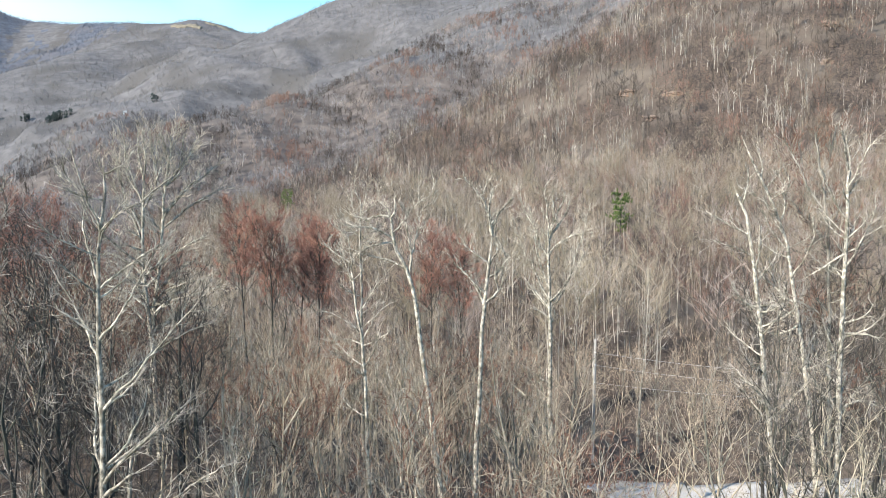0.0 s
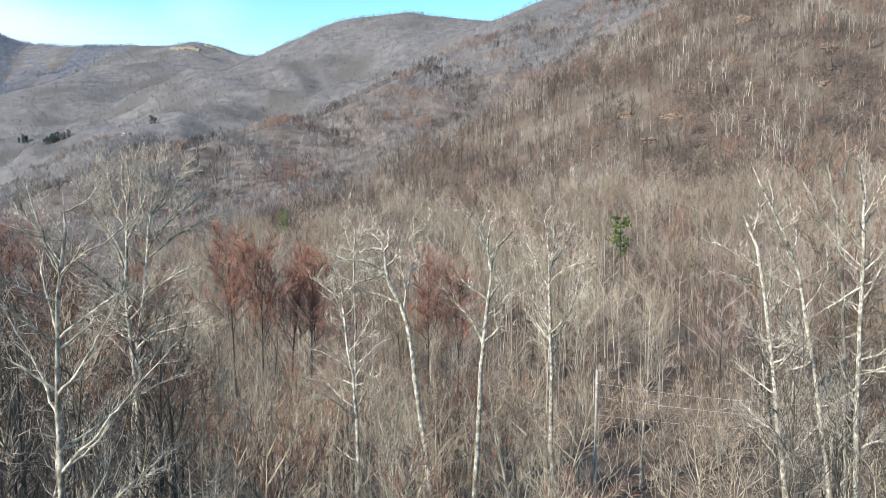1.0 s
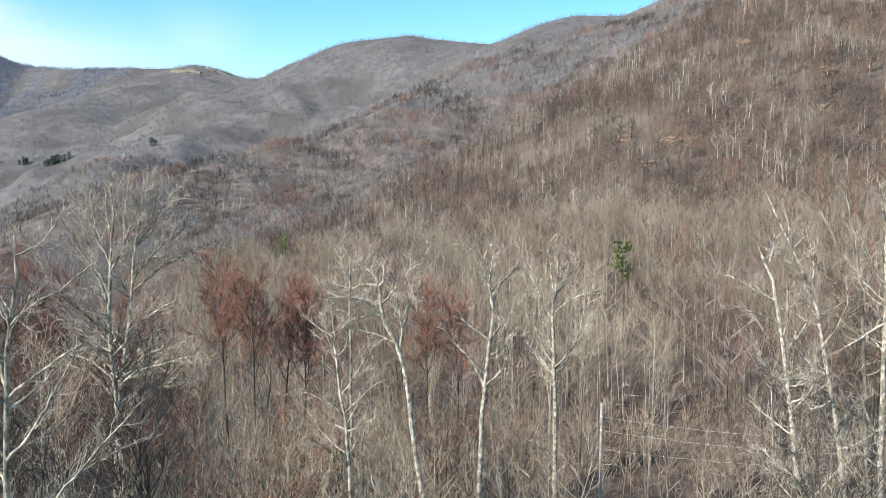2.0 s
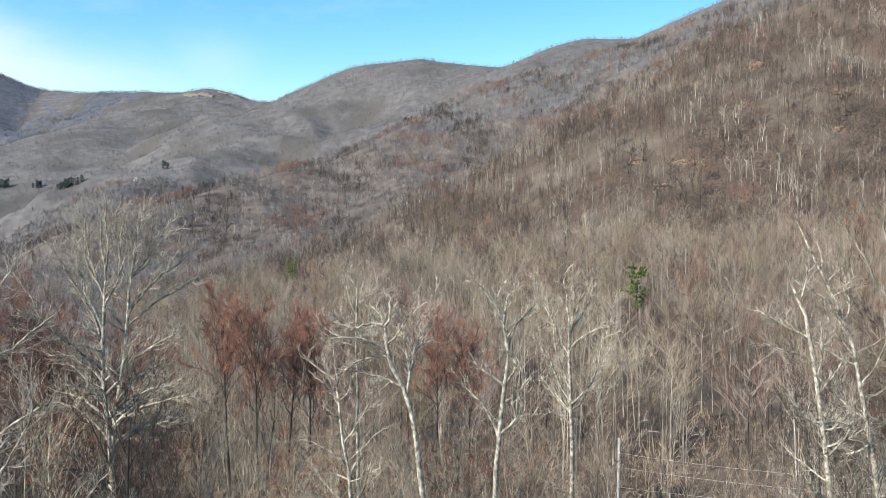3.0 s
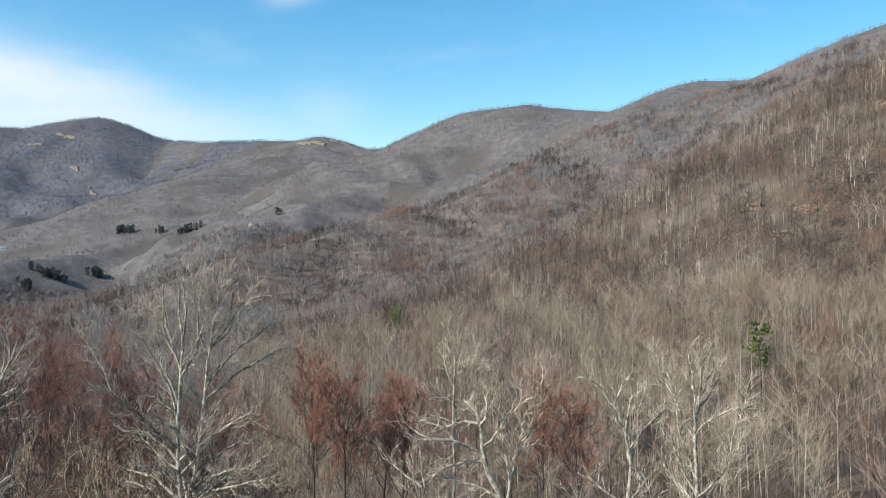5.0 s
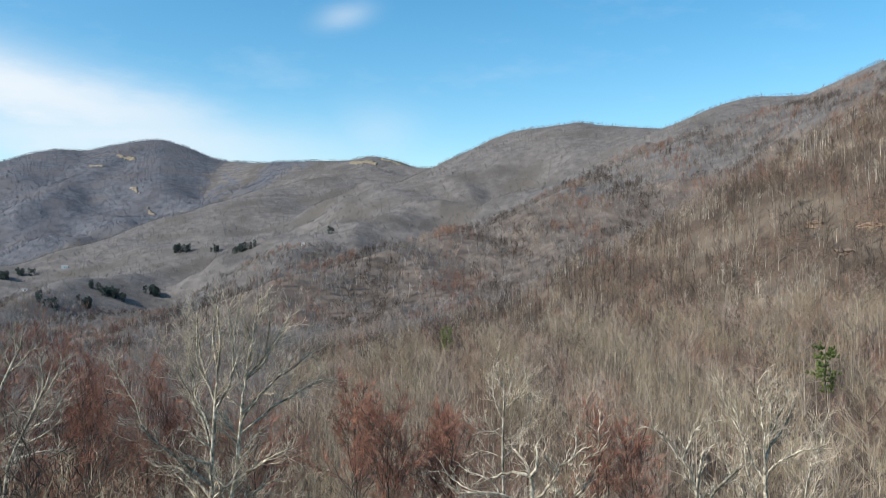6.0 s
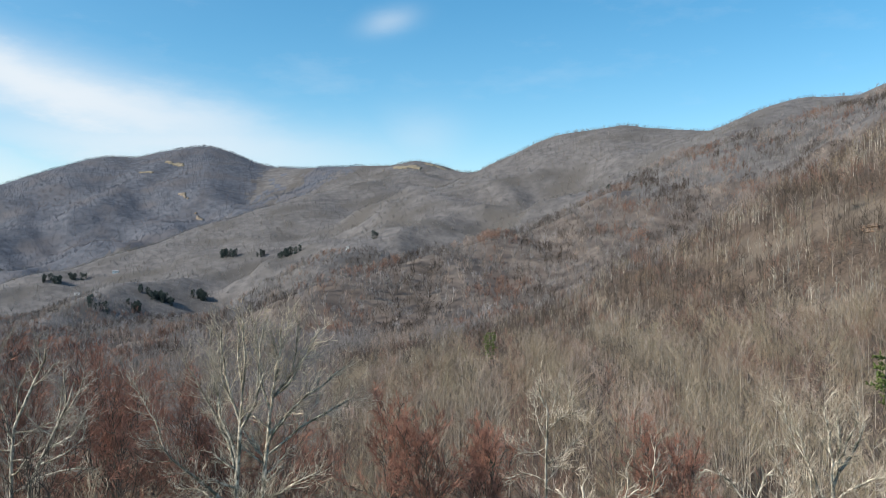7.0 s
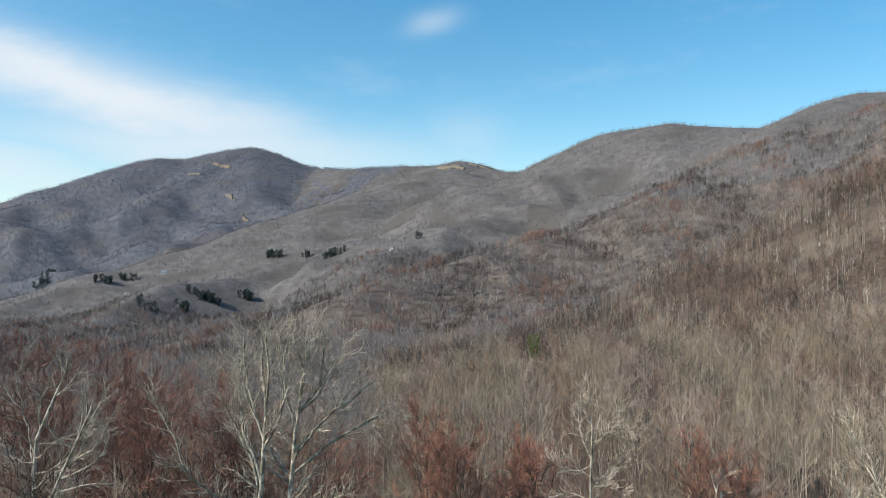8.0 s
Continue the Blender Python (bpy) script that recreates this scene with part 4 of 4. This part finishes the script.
    # Woods from here out carry distance haze in their grey tones.
    woods("valley_foot_woods", "leafless woods at the foot of the ridge, hazed grey", behind, bushy, [], 50, 0.5, 0.95, sorts=((STEM_BROWN, WOOD_HAZED, 0.4), (STEM_BROWN, WOOD_MAUVE, 0.1)), wave=60)
    far = [simple_tree(360 + i, 13, 7, 5, 0.2, 0.17, wide=0.5, first=0.25, branched=False, short=(0.35, 0.75)) for i in range(8)]
    woods("ridge_woods", "leafless woods on the middle ridge, reddish and hazed grey", facing(scatter(34, 20000, 660, 1500, -47, 30)), far, [], 44, 0.65, 1.1, sink=1.0, sorts=((STEM_BROWN, WOOD_HAZED, 0.3), (STEM_BROWN, WOOD_MAUVE, -0.1), (STEM_BROWN, WOOD_RED, 0.0), (WOOD_PALE, WOOD_HAZED, 0.0), (STEM_BROWN, WOOD_SHADE, 0.25)), wave=90)
    dist = [simple_tree(380 + i, 10, 5, 3, 0.12, 0.42, wide=0.7, first=0.1, branched=False) for i in range(6)]
    x, y = facing(scatter(35, 66000, 1450, 4000, -47, 29))
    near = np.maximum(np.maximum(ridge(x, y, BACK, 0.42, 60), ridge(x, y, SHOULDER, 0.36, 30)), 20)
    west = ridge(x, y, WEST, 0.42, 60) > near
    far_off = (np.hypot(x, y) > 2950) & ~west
    woods("back_ridge_woods", "leafless woods on the high back ridge, haze painted grey", (x[~west & ~far_off], y[~west & ~far_off]), dist, [WOOD_HIGH, WOOD_HIGH], 45, 0.5, 0.85, sink=1.6)
    x2, y2 = facing(scatter(36, 24000, 2100, 4000, -47, -10))
    w2 = ridge(x2, y2, WEST, 0.42, 60) > np.maximum(ridge(x2, y2, BACK, 0.42, 60), ridge(x2, y2, SHOULDER, 0.36, 30))
    woods("mountain_woods", "leafless woods on the far mountain, haze painted blue-grey", (np.concatenate([x[west], x2[w2]]), np.concatenate([y[west], y2[w2]])), dist, [WOOD_FAR, WOOD_FAR], 46, 0.5, 0.9, sink=1.5)


beyond()


# ---- pines ----
def conifer(seed, tall, wide, whorls, mat, name="pine_tree", label="green pine standing among bare trees", bare=0.25, tufts=7, arms=6, full=True):
    rng = np.random.RandomState(seed)
    root = new(name)
    t = Soup()
    tp = path(rng, (0, 0, -0.5), (0, 0, 1), tall, 5, 0.015, 0)
    t.tube(tp, 0.02 * tall * np.array((1, 0.8, 0.6, 0.42, 0.25, 0.05)), 6)
    mesh_object("trunk", *t.arrays(), [BARK_DARK], parent=root)
    c = Soup()
    for i in range(whorls):
        u = bare + (0.98 - bare) * i / whorls
        at, _ = along(tp, u)
        w = (u - bare) / (0.98 - bare)
        size = wide * rng.uniform(0.7, 1.15) * ((0.35 + 0.65 * math.sin(math.pi * (0.12 + 0.8 * w))) if full else (1.05 - u) / (1.05 - bare))
        for k in range(arms):
            a = rng.uniform(0, 6.28)
            lp = path(rng, at, (math.cos(a), math.sin(a), 0.15), size, 3, 0.12, 0.06)
            for _ in range(tufts):
                p, w = along(lp, rng.uniform(0.15, 1) * 0.99)
                q = p + (aside(rng, w, 55) + (0, 0, 0.25)) * size * rng.uniform(0.18, 0.34)
                c.tube((p, (p + q) / 2, q), np.array((0.03, 0.06, 0.0)) * wide * (2.2 if tufts < 5 else 1), 4)
    mesh_object("needles", *c.arrays(), [mat], smooth=False, parent=root)
    tagged(root, label, "tree")
    return root


stand(conifer(51, 17.0, 2.7, 9, NEEDLES, bare=0.5), 36.0, 174.0)
stand(conifer(52, 16.0, 2.4, 11, NEEDLES, bare=0.4, label="small bright green pine on the valley side"), -56.0, 311.0)


def conifer_stand():
    """Dark conifers of the far valley and the ridge."""
    rng = np.random.RandomState(9)
    first = conifer(53, 20, 6.0, 9, NEEDLES_FAR, "conifer", "dark green conifer in a far stand", 0.04, tufts=4, arms=6, full=True)
    tagged(first, group="dark conifers of the far slopes")
    used = False
    for cx, cy, wide, deep, n in ((-828, 1342, 30, 12, 24), (-800, 1427, 22, 10, 12), (-874, 1677, 28, 12, 14), (-698, 1588, 28, 12, 12), (-1176, 1518, 26, 14, 10), (-1169, 1564, 26, 14, 8), (-1649, 1908, 26, 16, 9), (-103, 1514, 34, 8, 12), (-1587, 1808, 30, 16, 9), (-819, 1260, 24, 14, 8), (-498, 1514, 10, 6, 2), (-796, 1677, 14, 8, 5), (-842, 1180, 26, 12, 6)):
        for _ in range(n):
            x, y = cx + rng.normal(0, wide * 0.42), cy + rng.normal(0, deep * 0.42)
            ob = copy_thing(first, pose(0, 0, 0)) if used else first
            used = True
            stand(ob, x, y, rng.uniform(0, 360), rng.uniform(0.45, 0.7) if cx == -103 else rng.uniform(0.5, 0.95))


conifer_stand()


# ---- the road, the pole and its wires ----
def draped(name, inside, box, step, lift, mat, label, category, skirt=0.4):
    """A sheet that follows the land inside an outline, with a turned-down edge."""
    x0, y0, x1, y1 = box
    nx, ny = int((x1 - x0) / step) + 1, int((y1 - y0) / step) + 1
    bm = bmesh.new()
    got = {}
    for i in range(nx):
        for j in range(ny):
            x, y = x0 + i * step, y0 + j * step
            if inside(x, y):
                got[i, j] = bm.verts.new((x, y, sheet(x, y) + lift))
    for i, j in list(got):
        four = [got.get(k) for k in ((i, j), (i + 1, j), (i + 1, j + 1), (i, j + 1))]
        if all(four):
            bm.faces.new(four)
    rim = [e for e in bm.edges if len(e.link_faces) == 1]
    made = bmesh.ops.extrude_edge_only(bm, edges=rim)
    for v in made["geom"]:
        if isinstance(v, bmesh.types.BMVert):
            v.co.z -= lift + skirt
    for v in [v for v in bm.verts if not v.link_faces]:
        bm.verts.remove(v)
    me = bpy.data.meshes.new(name)
    bm.to_mesh(me)
    bm.free()
    me.materials.append(mat)
    for f in me.polygons:
        f.use_smooth = True
    return tagged(new(name, me), label, category, kind="structure")


def gravel_edge(x, y):
    wave = 0.5 * math.sin(x * 0.7) + 0.3 * math.sin(x * 1.9 + 1)
    mid = 76.4 - 0.10 * (x - 16)
    return abs(y - mid) < 4.4 * min(1.0, max(0.0, (x - 12.5) / 5)) ** 0.5 + wave * 0.5 and x < 110


draped("gravel_road", gravel_edge, (8, 60, 112, 90), 0.8, 0.08, GRAVEL, "pale gravel roadway below the leafless bank", "road")
draped("landslip", lambda x, y: abs((x + 1424) - (y - 2468) * -1.19) < 9 + 7 * math.sin(y * 0.05 + 1) + 3 * math.sin(y * 0.23), (-1539, 2409, -1310, 2526), 6, 3.0, TAN_EARTH, "bare tan landslip scar on the wooded mountain", "scar", 4)
for mx, my, wx, wy in ((-1676, 2802, 36, 16), (-1722, 2685, 26, 12), (-755, 2589, 60, 20), (-664, 2656, 50, 18)):
    draped("bald", lambda x, y, mx=mx, my=my, wx=wx, wy=wy: ((x - mx) / wx) ** 2 + ((y - my) / wy) ** 2 < 1 + 0.5 * math.sin(x * 0.11 + y * 0.07) + 0.3 * math.sin(x * 0.31), (mx - wx * 1.4, my - wy * 1.4, mx + wx * 1.4, my + wy * 1.4), 5, 2.0, DRY_GRASS, "bald patch of dry yellow grass near the crest", "meadow", 4)


def utility_pole(x, y, top, label):
    root = new("utility_pole")
    z = float(height(x, y))
    pole = Soup()
    pole.tube(np.array([(0, 0, -0.8), (0, 0, 0.4), (0, 0, (top - z) * 0.5), (0, 0, top - z - 0.02), (0, 0, top - z)]), np.array((0.17, 0.165, 0.145, 0.125, 0.0)), 12)
    mesh_object("pole", *pole.arrays(), [POLE_WOOD], parent=root)
    for drop in (1.3, 2.6, 4.4):
        s = Soup()
        s.tube(np.array([(0, -0.1, top - z - drop), (0, -0.2, top - z - drop + 0.02), (0, -0.26, top - z - drop)]), np.array((0.05, 0.07, 0.03)), 8)
        mesh_object("insulator", *s.arrays(), [PAINT], parent=root)
    root.matrix_basis = pose(x, y, z)
    return tagged(root, label, "utility pole", group="poles along the road")


POLES = (15.2, 84.5, 13.8), (82.0, 80.0, 16.0)
utility_pole(*POLES[0], "weathered wooden utility pole beside the gravel road")
utility_pole(*POLES[1], "wooden utility pole farther along the gravel road")


def wires():
    a, b = POLES
    for drop, sag in ((1.3, 2.9), (2.6, 2.9), (4.4, 2.4)):
        u = np.linspace(0, 1, 25)
        pts = np.stack([a[0] + (b[0] - a[0]) * u, a[1] - 0.26 + (b[1] - a[1]) * u, a[2] - drop + (b[2] - a[2]) * u - 4 * sag * u * (1 - u)], -1)
        s = Soup()
        s.tube(pts, np.full(25, 0.009), 5)
        tagged(mesh_object("power_line", *s.arrays(), [WIRE]), "thin sagging wire strung between utility poles", "wire", group="wires over the road")


wires()


def evergreen_shrub(x, y, seed, wide):
    """A low broad-leaved evergreen."""
    rng = np.random.RandomState(seed)
    root = new("evergreen_shrub")
    stems, leaves = Soup(), []
    for _ in range(12):
        a = rng.uniform(0, 6.28)
        p = path(rng, (0, 0, -0.2), (math.cos(a) * 0.6, math.sin(a) * 0.6, 1), wide * rng.uniform(0.8, 1.3), 4, 0.2, 0)
        stems.tube(p, np.array((0.05, 0.04, 0.03, 0.02, 0.005)), 4)
        for _ in range(45):
            q, w = along(p, rng.uniform(0.2, 0.99))
            q = q + rng.normal(0, 0.22, 3) * wide * 0.5
            d = unit(rng.normal(0, 1, 3) + (0, 0, 0.3)) * rng.uniform(0.12, 0.22)
            e = unit(cross(d, rng.normal(0, 1, 3))) * 0.05
            leaves += [q - d * 0.2, q + d * 0.4 + e, q + d, q - d * 0.2, q + d, q + d * 0.4 - e]
    mesh_object("stems", *stems.arrays(), [BARK_DARK], parent=root)["kind"] = "stuff"
    mesh_object("foliage", np.array(leaves), np.arange(len(leaves)).reshape(-1, 3), [NEEDLES], smooth=False, parent=root)["kind"] = "stuff"
    return tagged(stand(root, x, y), "low dark evergreen shrub beside the gravel road", "shrub", group="evergreen shrubs by the road")


for ex, ey, es, ew in ((35.5, 70.5, 1, 2.3), (38.0, 72.0, 2, 2.6), (37.0, 67.5, 3, 2.0), (40.5, 70.0, 4, 2.4)):
    evergreen_shrub(ex, ey, es, ew)


# ---- rocks and houses of the slopes ----
def outcrop(x, y, seed, wide, tall):
    rng = np.random.RandomState(seed)
    bm = bmesh.new()
    bmesh.ops.create_icosphere(bm, subdivisions=3, radius=1.0)
    for v in bm.verts:
        n = noise.noise(v.co * 1.3 + Vector((seed, 0, 0))) * 0.5 + noise.noise(v.co * 3.1 + Vector((0, seed, 0))) * 0.42
        v.co = v.co * (1 + n)
        v.co.x *= wide * 0.5
        v.co.y *= wide * 0.32
        v.co.z = round(v.co.z * 4) / 4 * 0.6 * tall * 0.5 + v.co.z * 0.4 * tall * 0.5
    me = bpy.data.meshes.new("rock_outcrop")
    bm.to_mesh(me)
    bm.free()
    me.materials.append(ROCK)
    ob = new("rock_outcrop", me)
    ob.matrix_basis = pose(x, y, sheet(x, y) - tall * 0.12, 14, rng.uniform(-8, 8), rng.uniform(-25, 25))
    return tagged(ob, "rust-stained rock ledge showing through the woods", "rock", group="rock ledges of the spur")


for ox, oy, os, ow, oh in ((86, 405, 1, 11, 4), (102, 389, 2, 9, 3.4), (88, 369, 3, 8, 3), (179, 410, 4, 9, 5), (166, 382, 5, 7, 3.5), (159, 463, 6, 10, 5)):
    outcrop(ox, oy, os, ow, oh)


def farmhouse(x, y, turn, long, wide, tall, label):
    """A small house with wall, pitched roof, door and windows."""
    root = new("house")

    def block(name, lo, hi, mat, parent):
        bm = bmesh.new()
        bmesh.ops.create_cube(bm, size=1.0)
        for v in bm.verts:
            v.co = Vector([lo[k] + (v.co[k] + 0.5) * (hi[k] - lo[k]) for k in range(3)])
        me = bpy.data.meshes.new(name)
        bm.to_mesh(me)
        bm.free()
        me.materials.append(mat)
        ob = new(name, me)
        ob.parent = parent
        return ob

    a, b = long / 2, wide / 2
    block("wall", (-a, -b, -2.5), (a, b, tall), PAINT, root)
    v = [(-a - 0.4, -b - 0.4, tall), (a + 0.4, -b - 0.4, tall), (a + 0.4, b + 0.4, tall), (-a - 0.4, b + 0.4, tall), (-a - 0.4, 0, tall + wide * 0.4), (a + 0.4, 0, tall + wide * 0.4)]
    f = [(0, 1, 5), (0, 5, 4), (2, 3, 4), (2, 4, 5), (0, 4, 3), (1, 2, 5), (0, 3, 2), (0, 2, 1)]
    mesh_object("roof", v, f, [ROOF], smooth=False, parent=root)
    block("door", (-0.5, -b - 0.05, 0), (0.5, -b + 0.02, 2.1), BARK_DARK, root)
    for k in (-0.6, 0.6):
        block("window", (a * k - 0.6, -b - 0.04, 1.0), (a * k + 0.6, -b + 0.02, 2.3), ROOF, root)
    root.matrix_basis = pose(x, y, sheet(x, y) + 0.8, 0, 0, turn)
    return tagged(root, label, "house", group="far houses of the valley")


farmhouse(-523, 1440, 15, 6, 5, 3.6, "small white house among grey woods on the ridge")
farmhouse(-1098, 1610, 30, 12, 6, 2.6, "long low white house in the far valley")
farmhouse(-1088, 1474, 20, 9, 5, 2.6, "low white house beside the far conifers")
